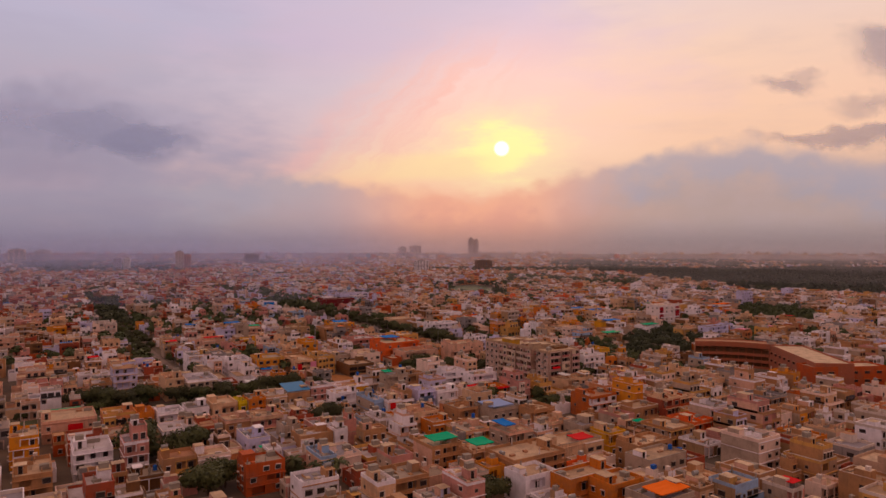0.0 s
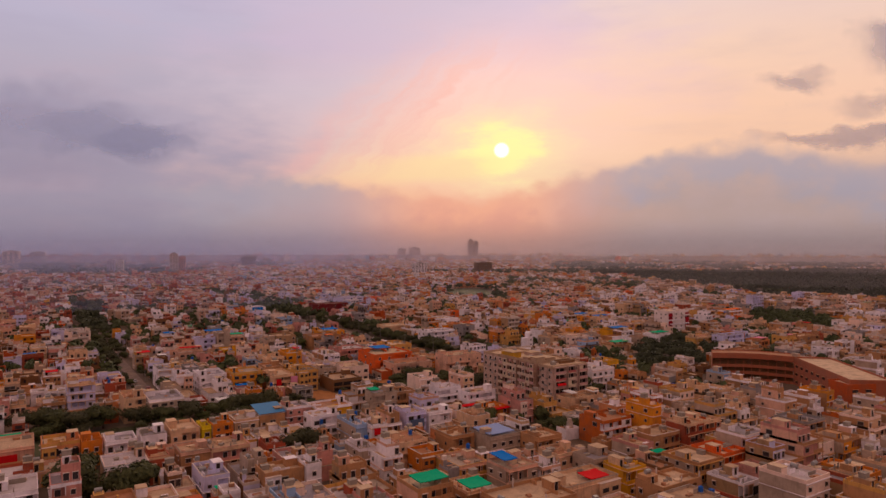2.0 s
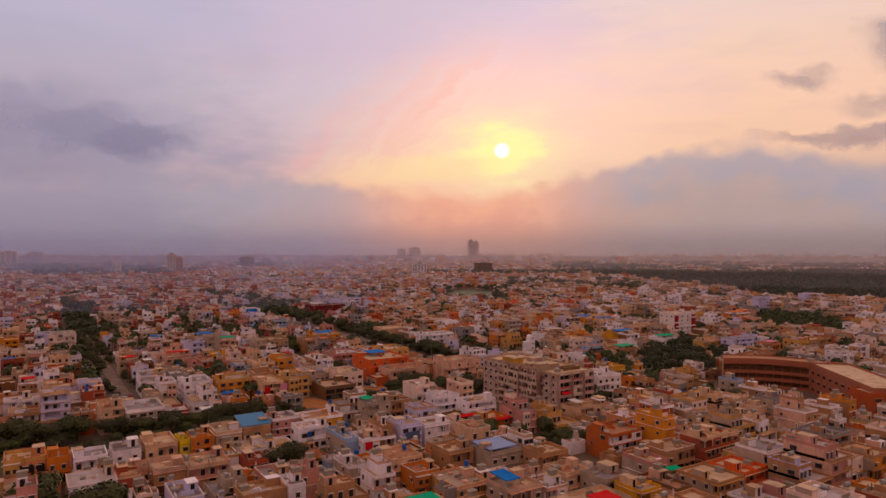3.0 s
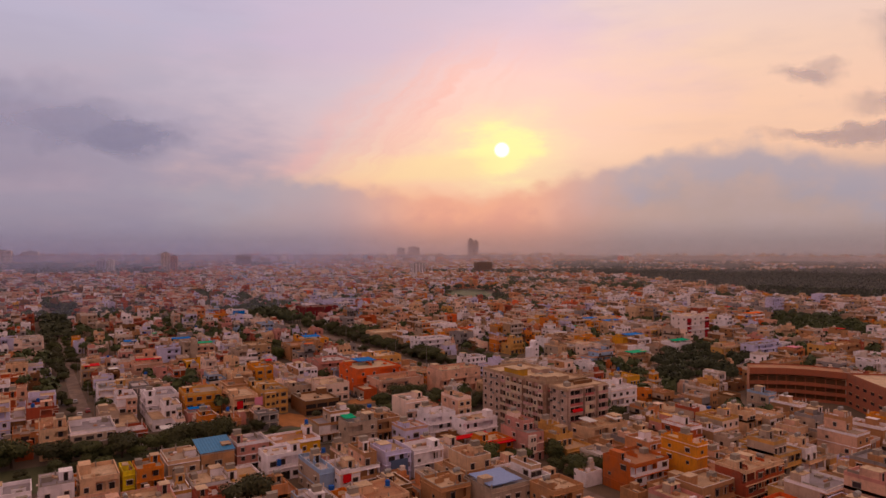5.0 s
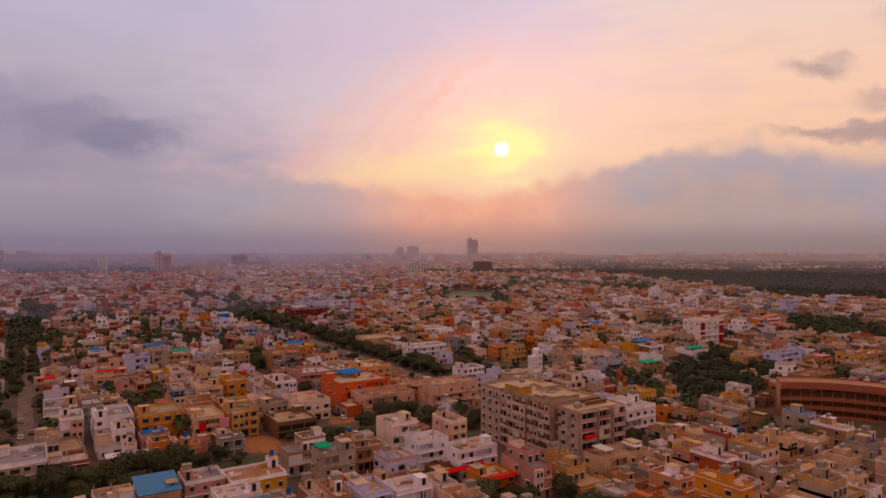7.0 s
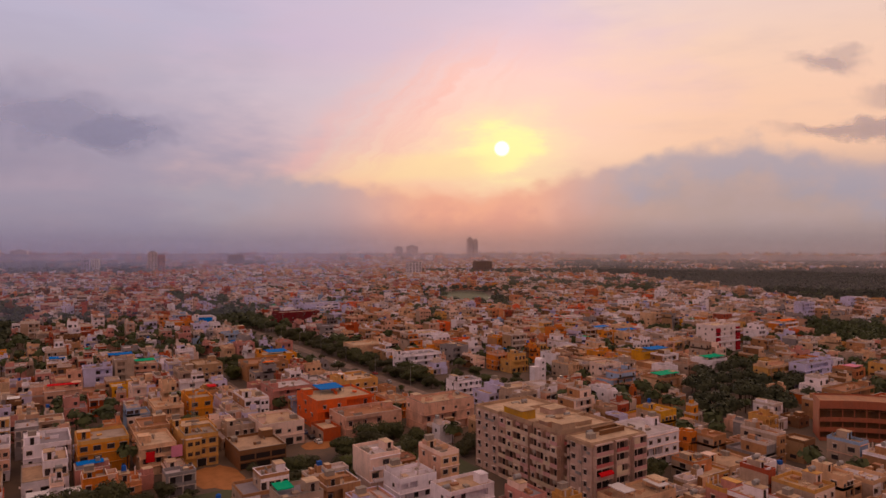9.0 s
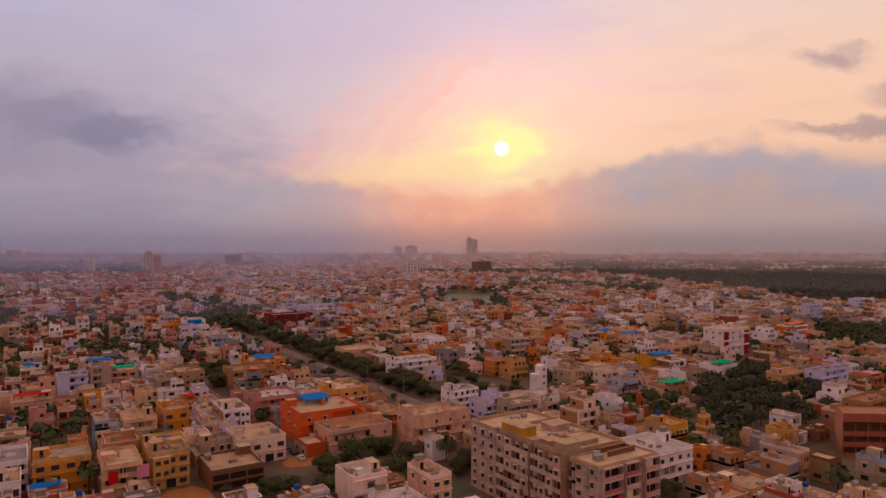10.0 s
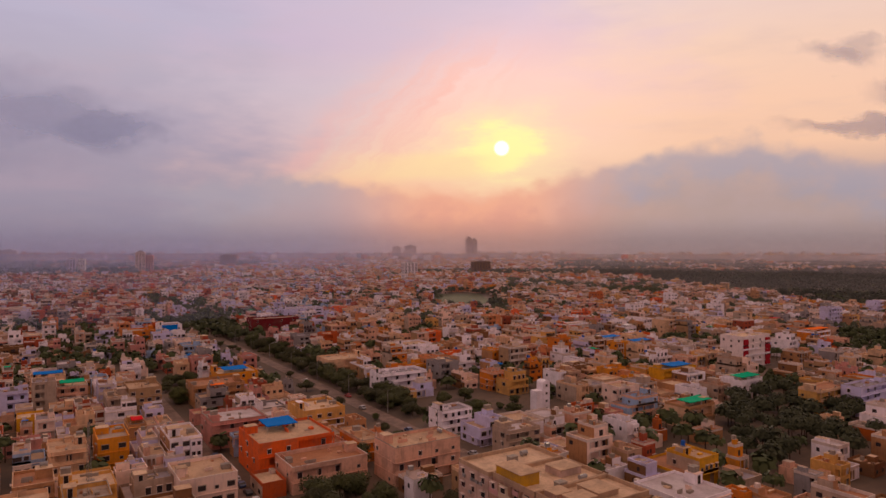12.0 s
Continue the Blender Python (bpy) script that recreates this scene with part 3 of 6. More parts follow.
        if col not in ("plaster", "tanplain"):
            for i in range(m):
                if r.random() < 0.4:
                    continue
                part("window", WINDOWS[r.choice((style, 1, 3))], root, at=pose(x0 - 0.002, max(yf, deep if k < low else yf) + (ys - max(yf, deep if k < low else yf)) * (i + 0.5) / m, z, 0, 0, -90))
    if note in EXTRAS:
        EXTRAS[note](x, y, w, d, h, top, root)
    return root


def shelter(name, label, x, y, z, w, d, hgt, mat, sag=0.12, group="coloured sheets over roofs"):
    """A sheet of cloth or tin on four thin posts."""
    root = thing(name, label, "roof shelter", group, at=(x, y, z))
    s = Shape()
    nx, ny = 6, 6
    rr = random.Random(int(x * 13 + y * 7))
    zs = [[hgt + sag * (math.sin(3.1 * i / nx) + math.sin(3.1 * j / ny)) * -0.7 + rr.uniform(-0.05, 0.05) + 0.25 * (j / ny) for j in range(ny + 1)] for i in range(nx + 1)]
    for i in range(nx):
        for j in range(ny):
            a = [(w * p / nx, d * q / ny, zs[p][q]) for p, q in ((i, j), (i + 1, j), (i + 1, j + 1), (i, j + 1))]
            s.poly(a, mat)
    for i in range(nx):                           # a hem that gives the sheet some depth
        s.quad((w * i / nx, 0, zs[i][0] - 0.25), (w * (i + 1) / nx, 0, zs[i + 1][0] - 0.25), (w * (i + 1) / nx, 0, zs[i + 1][0]), (w * i / nx, 0, zs[i][0]), mat)
    for j in range(ny):
        s.quad((0, d * (j + 1) / ny, zs[0][j + 1] - 0.25), (0, d * j / ny, zs[0][j] - 0.25), (0, d * j / ny, zs[0][j]), (0, d * (j + 1) / ny, zs[0][j + 1]), mat)
    part("sheet", s, root)
    for px, py in ((0.1, 0.1), (w - 0.1, 0.1), (w - 0.1, d - 0.1), (0.1, d - 0.1)):
        s = Shape()
        s.tube((px, py, 0), (px, py, hgt - 0.02), 0.05, 0.05, STEEL, 6)
        part("post", s, root)
    return root


def extra_shelter(mat, words, fx, fy, fw, fd, hgt):
    def put(x, y, w, d, h, top, root):
        shelter("roof_shelter", words, x + w * fx, y + d * fy, top + 0.062, w * fw, d * fd, hgt, mat)
    return put


def blue_shed(x, y, w, d, h, top, root):
    t = thing("roof_shed", "roof room closed by a blue corrugated metal roof", "shed", at=(x, y, top + 0.062))
    s = Shape()
    s.box(0.25, 0.3, 0, w - 0.25, d - 0.6, 1.3, WALL["tan"], bottom=False)
    part("wall", s, t)
    s = Shape()
    n = 24
    for i in range(n):
        a, b = (w + 0.6) * i / n - 0.3, (w + 0.6) * (i + 1) / n - 0.3
        za = 0.05 * (i % 2)
        s.quad((a, -0.2, 1.35 + za), (b, -0.2, 1.4 - za), (b, d, 3.0 - za), (a, d, 2.95 + za), BLUESTEEL)
        s.quad((a, -0.2, 1.29 + za), (b, -0.2, 1.34 - za), (b, -0.2, 1.4 - za), (a, -0.2, 1.35 + za), BLUESTEEL)
    s.box(0.3, d - 0.5, 1.3, w - 0.3, d - 0.3, 2.7, WALL["tan"])
    part("roof", s, t)


BLUESTEEL = plain("blue_corrugated_steel", (0.03, 0.20, 0.42), 0.5, amount=0.35, scale=0.8)


def flat_panel(mat, words, width, height, fx, z):
    """A coloured panel that hangs on the street front of the house."""
    def put(x, y, w, d, h, top, root):
        s = Shape()
        s.box(-width / 2, -0.8, 0, width / 2, -0.73, height, mat)
        s.box(-width / 2, -0.73, height - 0.15, width / 2, 0, height - 0.1, mat)
        single("hanging_panel", s, words, "panel", m=pose(x + w * fx, y, z))
    return put


def both(*fs):
    def put(*a):
        for f in fs:
            f(*a)
    return put


EXTRAS.update(
    bluetarp=both(extra_shelter(BLUE, "bright blue sheet on posts over an orange roof", 0.05, 0.25, 0.45, 0.7, 2.4)),
    bluetarp5=extra_shelter(BLUE, "bright blue sheet on posts over an orange roof", 0.26, 0.55, 0.42, 0.42, 2.3),
    bluetarp3=extra_shelter(BLUE, "dark blue sheet on posts over a roof", 0.2, 0.2, 0.6, 0.5, 1.8),
    bluetarp4=extra_shelter(BLUE, "blue sheet on posts over a yellow house", 0.3, 0.1, 0.6, 0.8, 1.6),
    bluecover=extra_shelter(plain("pale_blue_cover", (0.28, 0.36, 0.62), 0.9, spec=0.05), "pale blue cloth cover over a roof terrace", 0.05, 0.1, 0.75, 0.8, 1.4),
    greentarp=extra_shelter(GREEN, "green sheet on posts at the corner of a roof", 0.02, 0.4, 0.4, 0.5, 1.7),
    whitetarp=both(extra_shelter(WHITE, "white tin sheet on posts over a roof room", 0.72, 0.1, 0.2, 0.6, 1.8), extra_shelter(WHITE, "white tin sheet on posts over a roof room", 0.1, 0.2, 0.2, 0.6, 2.3)),
    pinktop=flat_panel(RED, "red cloth hung over a house front", 2.4, 2.2, 0.3, 5.0),
    redpanel=flat_panel(RED, "red cloth panel hung on a house front", 4.6, 2.6, 0.6, 3.4),
    redpanel2=both(flat_panel(RED, "bright red panel on a white house front", 2.4, 3.0, 0.25, 4.2), flat_panel(PINK, "faded pink sheet hung on a house front", 3.2, 3.4, 1.0, 4.6)),
    bluedoor=flat_panel(TANKBLUE, "blue shutter on a white house front", 1.2, 1.9, 0.3, 4.6),
    bluefront=flat_panel(plain("blue_grey_glazing", (0.10, 0.14, 0.24), 0.25), "blue grey glazed balcony front on a lilac house", 5.6, 5.4, 0.5, 1.2),
    bluescreen=flat_panel(BLUE, "large bright blue sheet on a building front", 10.5, 4.6, 0.45, 6.4),
    redawning=extra_shelter(RED, "long red awning over a roof edge", 0.0, -0.2, 1.0, 0.35, 0.5),
    redawn2=extra_shelter(RED, "red sheet on posts over a roof", 0.5, 0.05, 0.35, 0.5, 1.2),
    greentarp2=extra_shelter(GREEN, "bright green sheet on posts over a roof", 0.3, 0.4, 0.4, 0.5, 1.5),
    blueshed=blue_shed,
)


def red_stripes(x, y, w, d, h, top, root):
    dull = plain("dull_red_paint", (0.36, 0.018, 0.028), 0.9, spec=0.05)
    for px in (2.6, w - 2.8):
        for k in range(5):                        # projecting red bays one above the other
            s = Shape()
            s.box(-2.1, -0.7, 0, 2.1, -0.05, 2.3, dull)
            s.box(-2.0, -0.45, 2.3, 2.0, -0.05, 3.0, DARK if k % 2 else dull)
            part("red_bay", s, root, "dull red projecting bay", at=pose(px, 0, 0.6 + k * 3.05))


EXTRAS["redstripes"] = red_stripes


def arches(x, y, w, d, h, top, root):
    for k in range(2):
        for i in range(4):
            hw, zz, s = w / 11, 2.0 - 0.4 * k, Shape()
            pts = [(-hw, 0), (hw, 0), (hw, zz)] + [(hw * math.cos(a), zz + hw * math.sin(a)) for a in (0.5, 1.05, 1.57, 2.1, 2.64)] + [(-hw, zz)]
            # the dark face stands for the shade inside the arch
            s.poly([(px, -0.2, pz) for px, pz in pts], DARK)
            for a, b in zip(pts, pts[1:] + pts[:1]):
                s.quad((a[0], -0.2, a[1]), (a[0], 0.0, a[1]), (b[0], 0.0, b[1]), (b[0], -0.2, b[1]), TRIM)
            part("arch", s, root, at=pose(w * (i + 0.5) / 4, 0, 0.4 + k * 3.4))


EXTRAS["arches"] = arches
EXTRAS["bluetarp2"] = extra_shelter(BLUE, "small blue sheet on posts over a roof", 0.3, 0.5, 0.5, 0.4, 1.2)


# ---- cars, masts ----
CAR_PAINT = [plain("car_" + n, c, 0.3, 0.1, 0.6, 0.15) for n, c in (("white", (0.7, 0.68, 0.66)), ("silver", (0.38, 0.37, 0.37)), ("black", (0.03, 0.03, 0.035)), ("red", (0.35, 0.03, 0.03)), ("blue", (0.06, 0.09, 0.2)))]


def car_meshes(paint):
    s = Shape()
    prof = [(-2.0, 0.3), (2.0, 0.3), (2.05, 0.75), (1.1, 0.92), (0.5, 1.42), (-1.1, 1.45), (-1.7, 0.98), (-2.05, 0.9)]
    for a, b in zip(prof, prof[1:] + prof[:1]):
        s.quad((a[0], -0.82, a[1]), (a[0], 0.82, a[1]), (b[0], 0.82, b[1]), (b[0], -0.82, b[1]), paint)
    s.poly([(p[0], -0.82, p[1]) for p in prof], paint)
    s.poly([(p[0], 0.82, p[1]) for p in reversed(prof)], paint)
    body = s.mesh("body", True)
    s = Shape()
    glass = [(0.95, 0.97), (0.48, 1.36), (-1.05, 1.38), (-1.55, 1.0)]
    s.poly([(p[0], -0.83, p[1]) for p in reversed(glass)], GLASS)
    s.poly([(p[0], 0.83, p[1]) for p in glass], GLASS)
    s.quad((1.08, -0.7, 0.96), (1.08, 0.7, 0.96), (0.55, 0.7, 1.41), (0.55, -0.7, 1.41), GLASS)
    s.quad((-1.66, 0.7, 1.03), (-1.66, -0.7, 1.03), (-1.17, -0.7, 1.45), (-1.17, 0.7, 1.45), GLASS)
    return body, s.mesh("windows")


CARS = [car_meshes(p) for p in CAR_PAINT]
s = Shape()
s.tube((0, -0.1, 0.3), (0, 0.1, 0.3), 0.3, 0.3, RUBBER, 12)
WHEEL = s.mesh("wheel")
CAR_WORDS = ("white", "silver grey", "black", "dark red", "dark blue")


def car(x, y, turn, k):
    root = thing("car", CAR_WORDS[k] + " small saloon car parked beside the street", "car", "parked cars", at=(x, y, 0.055), turn=turn)
    part("body", CARS[k][0], root)
    part("windows", CARS[k][1], root)
    for wx in (-1.25, 1.25):
        for wy in (-0.74, 0.74):
            part("wheel", WHEEL, root, at=pose(wx, wy, 0))


for i in range(8):
    car(174.2, 330 + i * 6.1 + (i % 3) * 0.6, 90, (i * 2) % 5)
for i, y in enumerate((326, 341, 352, 366, 371, 392)):
    car(67.2 if i % 2 else 70.4, y, 90, (i * 3 + 1) % 5)
for i, y in enumerate((331, 336.5, 342, 352, 366, 405, 428, 470)):
    car(241.3 if i % 3 else 245.2, y, 90, (i * 2 + 1) % 5)


def lattice_mast(x, y, z, h):
    root = thing("lattice_mast", "thin grey lattice radio mast standing on a roof", "mast", at=(x, y, z))
    legs = [(0.7 * math.cos(a), 0.7 * math.sin(a)) for a in (0.3, 2.4, 4.5)]
    for ax, ay in legs:
        s = Shape()
        s.tube((ax, ay, 0), (ax * 0.35, ay * 0.35, h), 0.06, 0.05, STEEL, 6)
        part("leg", s, root)
    for k in range(10):
        f0, f1 = 1 - 0.065 * k, 1 - 0.065 * (k + 1)
        s = Shape()
        for i in range(3):
            (ax, ay), (bx, by) = legs[i], legs[(i + 1) % 3]
            s.tube((ax * f0, ay * f0, h * k / 10), (bx * f1, by * f1, h * (k + 1) / 10), 0.03, 0.03, STEEL, 4)
        part("brace", s, root)


def pole(x, y, h):
    root = thing("street_pole", "tall pale street lighting pole", "pole", "street poles", at=(x, y, 0))
    s = Shape()
    s.tube((0, 0, 0), (0, 0, h), 0.14, 0.08, STEEL, 8)
    part("pole", s, root)
    s = Shape()
    s.tube((0, 0, h - 0.1), (1.6, 0, h + 0.3), 0.05, 0.04, STEEL, 6)
    s.box(1.4, -0.15, h + 0.22, 2.1, 0.15, h + 0.34, TANKGREY)
    part("lamp_arm", s, root)

# ---- the large apartment block ----


FLATS = painted("apartment_render", (0.56, 0.38, 0.31), 0.75)
FLATS_SIDE = painted("apartment_side_render", (0.45, 0.27, 0.19), 0.8)
FASCIA = painted("apartment_fascia", (0.50, 0.33, 0.21), 0.7)
RAILS = [painted("balcony_" + n, c, 0.6) for n, c in (("pale", (0.60, 0.44, 0.34)), ("pink", (0.56, 0.30, 0.28)), ("cream", (0.62, 0.48, 0.33)), ("red", (0.46, 0.12, 0.11)))]


def apartment_block(x, y, w, d, h):
    """Two wings joined by a dark recess: a pale end wing with balconies to the street, a long wing banded by balcony rails."""
    storeys, fl = 6, h / 6
    r = random.Random(8)
    root = thing("apartment_block", "six-storey weathered tan apartment block with balconies and flat roof", "apartment building", at=(x, y, 0))
    reserve(x - 1, y - 1, x + w + 1, y + d + 1)
    wings = [(0.0, 8.8, FLATS, 2.2), (10.6, 22.0, FLATS_SIDE, 1.7), (22.2, 36.0, FLATS_SIDE, 1.5), (36.2, d, FLATS, 0.5)]
    for a, b, mat, inset in wings:
        s = Shape()
        s.box(inset, a, 0, w, b, h, mat, bottom=False)
        part("wall", s, root)
        s = Shape()
        s.box(inset + 0.2, a + 0.2, h + 0.002, w - 0.2, b - 0.2, h + 0.08, ROOF[1], bottom=False)
        part("roof", s, root)
        s = Shape()
        s.ring(inset - 0.003, a, w, b, h, h + (0.45 if a < 1 else 0.95), 0.25, FASCIA)
        part("parapet", s, root)
    s = Shape()
    s.ring(1.85, -0.35, w + 0.35, 9.1, h - 0.75, h + 0.2, 0.345, FASCIA)
    part("fascia", s, root)
    s = Shape()
    s.box(4.2, 8.8, 0, w, 10.6, h - 0.6, WALL["brown"], bottom=False)
    part("wall", s, root)
    # rooms and low walls on the roof
    for a, b, c, e, z, mat in ((10, 4.4, 19, 4.9, 1.2, WALL["brown"]), (10, 7.4, 19, 7.9, 1.2, WALL["brown"]), (18.5, 4.9, 19, 7.4, 1.2, WALL["brown"]), (2.4, 11.2, 7.5, 15, 2.4, FASCIA), (2.0, 27, 7, 35.4, 2.6, WALL["ochre"]),
                               (2.6, 17, 6.5, 20.4, 1.7, FLATS_SIDE), (11, 14, 16.5, 20, 1.2, FASCIA), (13, 27, 19, 32, 1.6, FLATS)):
        s = Shape()
        s.box(a, b, h + 0.08, c, e, h + z, mat, bottom=False)
        s.box(a - 0.2, b - 0.2, h + z, c + 0.2, e + 0.2, h + z + 0.14, WALL["brown"] if e - b < 1 else ROOF[0])
        part("stair_room" if e - b > 1 else "roof_wall", s, root)
    for k in range(storeys):
        z = k * fl
        # balconies of the short front
        for i, (bx, bw) in enumerate(((5.7, 6.0), (12.1, 4.4), (18.9, 4.9))):
            s = Shape()
            s.box(-bw / 2, -1.3, 0, bw / 2, 0, 0.15, FLATS)
            s.box(-bw / 2, -1.3, 0.15, bw / 2, -1.2, 1.05, RAILS[3 if (i, k) in ((0, 2), (0, 4), (1, 5)) else (1, 0, 1, 2)[(i + 2 * k) % 4]])
            for e in (-bw / 2, bw / 2 - 0.14):
                s.box(e, -1.2, 0.15, e + 0.14, 0, fl - 0.3, FLATS)
            # dark panel on the wall: painted shade at the back of the balcony
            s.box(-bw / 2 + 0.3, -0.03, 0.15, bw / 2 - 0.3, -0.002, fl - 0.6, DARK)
            s.box(-bw / 2, -1.3, fl - 0.3, bw / 2, -0.001, fl - 0.02, FLATS if k % 2 else RAILS[0])
            s.box(-0.12, -0.2, 0.15, 0.12, -0.031, fl - 0.6, FLATS)
            if (i * 3 + k) % 5 == 1:                # a balcony partly closed in
                s.box(-bw / 2 + 0.14, -1.2, 1.05, -0.1, -1.12, fl - 0.3, RAILS[2])
            part("balcony", s, root, at=pose(bx, 0, z + 0.02))
        for bx in (9.3, 15.4):
            part("window", WINDOWS[3], root, at=pose(bx, -0.002, z + 0.95))
        for i, by in enumerate((2.2, 6.4)):
            part("window", WINDOWS[(1, 0)[i]], root, at=pose(2.198, by, z + 0.95, 0, 0, -90))
        # the long side: balconies behind solid rails, some closed in
        for a, b, mat, inset in wings[1:3]:
            front = inset - 1.25
            s = Shape()
            s.box(front, a + 0.2, z - 0.12, inset, b - 0.2, z + 0.12, FLATS)
            part("floor_band", s, root)
            n = 4 if b - a > 10 else 3
            for i in range(n):
                y0, y1 = a + 0.2 + (b - a - 0.4) * i / n, a + 0.2 + (b - a - 0.4) * (i + 1) / n
                s = Shape()
                s.box(front, y0, z + 0.12, front + 0.12, y1 - 0.02, z + 1.1, RAILS[r.choice((0, 0, 2, 2, 1))])
                s.box(front + 0.12, y0, z + 0.12, inset, y0 + 0.18, z + fl - 0.12, FLATS_SIDE)
                part("balcony", s, root)
                u = r.random()
                if u < 0.4:
                    s = Shape()
                    s.box(front + 0.01, y0 + 0.2, z + 1.1, front + 0.1, y1 - 0.2, z + fl - 0.12, r.choice((FLATS_SIDE, FLATS, RAILS[2])))
                    part("bay_panel", s, root)
                    part("window", WINDOWS[r.choice((0, 1, 3))], root, at=pose(front + 0.008, (y0 + y1) / 2, z + 1.15, 0, 0, -90))
                else:
                    s = Shape()
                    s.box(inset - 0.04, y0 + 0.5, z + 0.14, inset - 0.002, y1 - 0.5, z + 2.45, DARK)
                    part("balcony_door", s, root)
                    if u > 0.7:
                        s = Shape()
                        s.box(front + 0.02, y0 + 0.2, z + 1.9, front + 0.08, y0 + (y1 - y0) * 0.6, z + fl - 0.12, r.choice((RAILS[1], RAILS[0], CONCRETE)))
                        part("blind", s, root)
        a, b, mat, inset = wings[3]
        for i in range(3):
            part("window", WINDOWS[(i + k) % 2], root, at=pose(inset - 0.002, a + (b - a) * (i + 0.5) / 3, z + 0.95, 0, 0, -90))
        if k:
            s = Shape()
            s.box(2.1, -0.1, z - 0.1, 21.5, -0.001, z + 0.06, FLATS)
            part("floor_band", s, root)
        # drain pipes and coolers in the recess
        s = Shape()
        s.box(2.9, 8.82, z + 0.05, 4.2, 10.58, z + 0.2, FLATS)
        s.box(2.9, 8.82, z + 0.2, 3.0, 10.58, z + 1.05, RAILS[(k * 3) % 4])
        part("balcony", s, root)
    for i, (px, py) in enumerate(((6, 4), (8, 6.5), (9, 22.8), (16, 23.5), (11, 41), (16, 43))):
        part("water_tank", TANKS[1 + i % 2], root, at=pose(px, py, h + 0.08))
    for k in range(22):
        s = Shape()
        s.box(-0.45, -0.4, 0, 0.45, -0.01, 0.6, TANKGREY)
        zz = r.randrange(storeys) * fl + 0.4
        part("air_conditioner", s, root, at=pose(2.18, r.choice((1.0, 4.0, 5.0, 8.0)), zz, 0, 0, -90) if r.random() < 0.5 else pose(0.48, r.uniform(37, 46), zz, 0, 0, -90))
    for py in (3.3, 7.7):
        s = Shape()
        s.tube((2.08, py, 0), (2.08, py, h - 0.8), 0.07, 0.07, CONCRETE, 6)
        part("drain_pipe", s, root)
    # a faded red awning on one of the balconies
    s = Shape()
    s.quad((-2.4, -2.1, 1.55), (2.4, -2.1, 1.55), (2.4, -1.32, 2.1), (-2.4, -1.32, 2.1), RED)
    s.quad((-2.4, -2.1, 1.15), (2.4, -2.1, 1.15), (2.4, -2.1, 1.55), (-2.4, -2.1, 1.55), RED)
    single("awning", s, "faded red cloth awning over an apartment balcony", "awning", m=pose(x + 5.7, y, 3 * fl))


apartment_block(206.6, 235.0, 21.6, 47.6, 18.0)
reserve(189.5, 240.0, 206.0, 284.0)      # the yard beside the flats

# ---- the red brick school with its curved galleries ----


SCHOOL_BRICK = painted("school_brick", (0.40, 0.115, 0.055), 0.6)


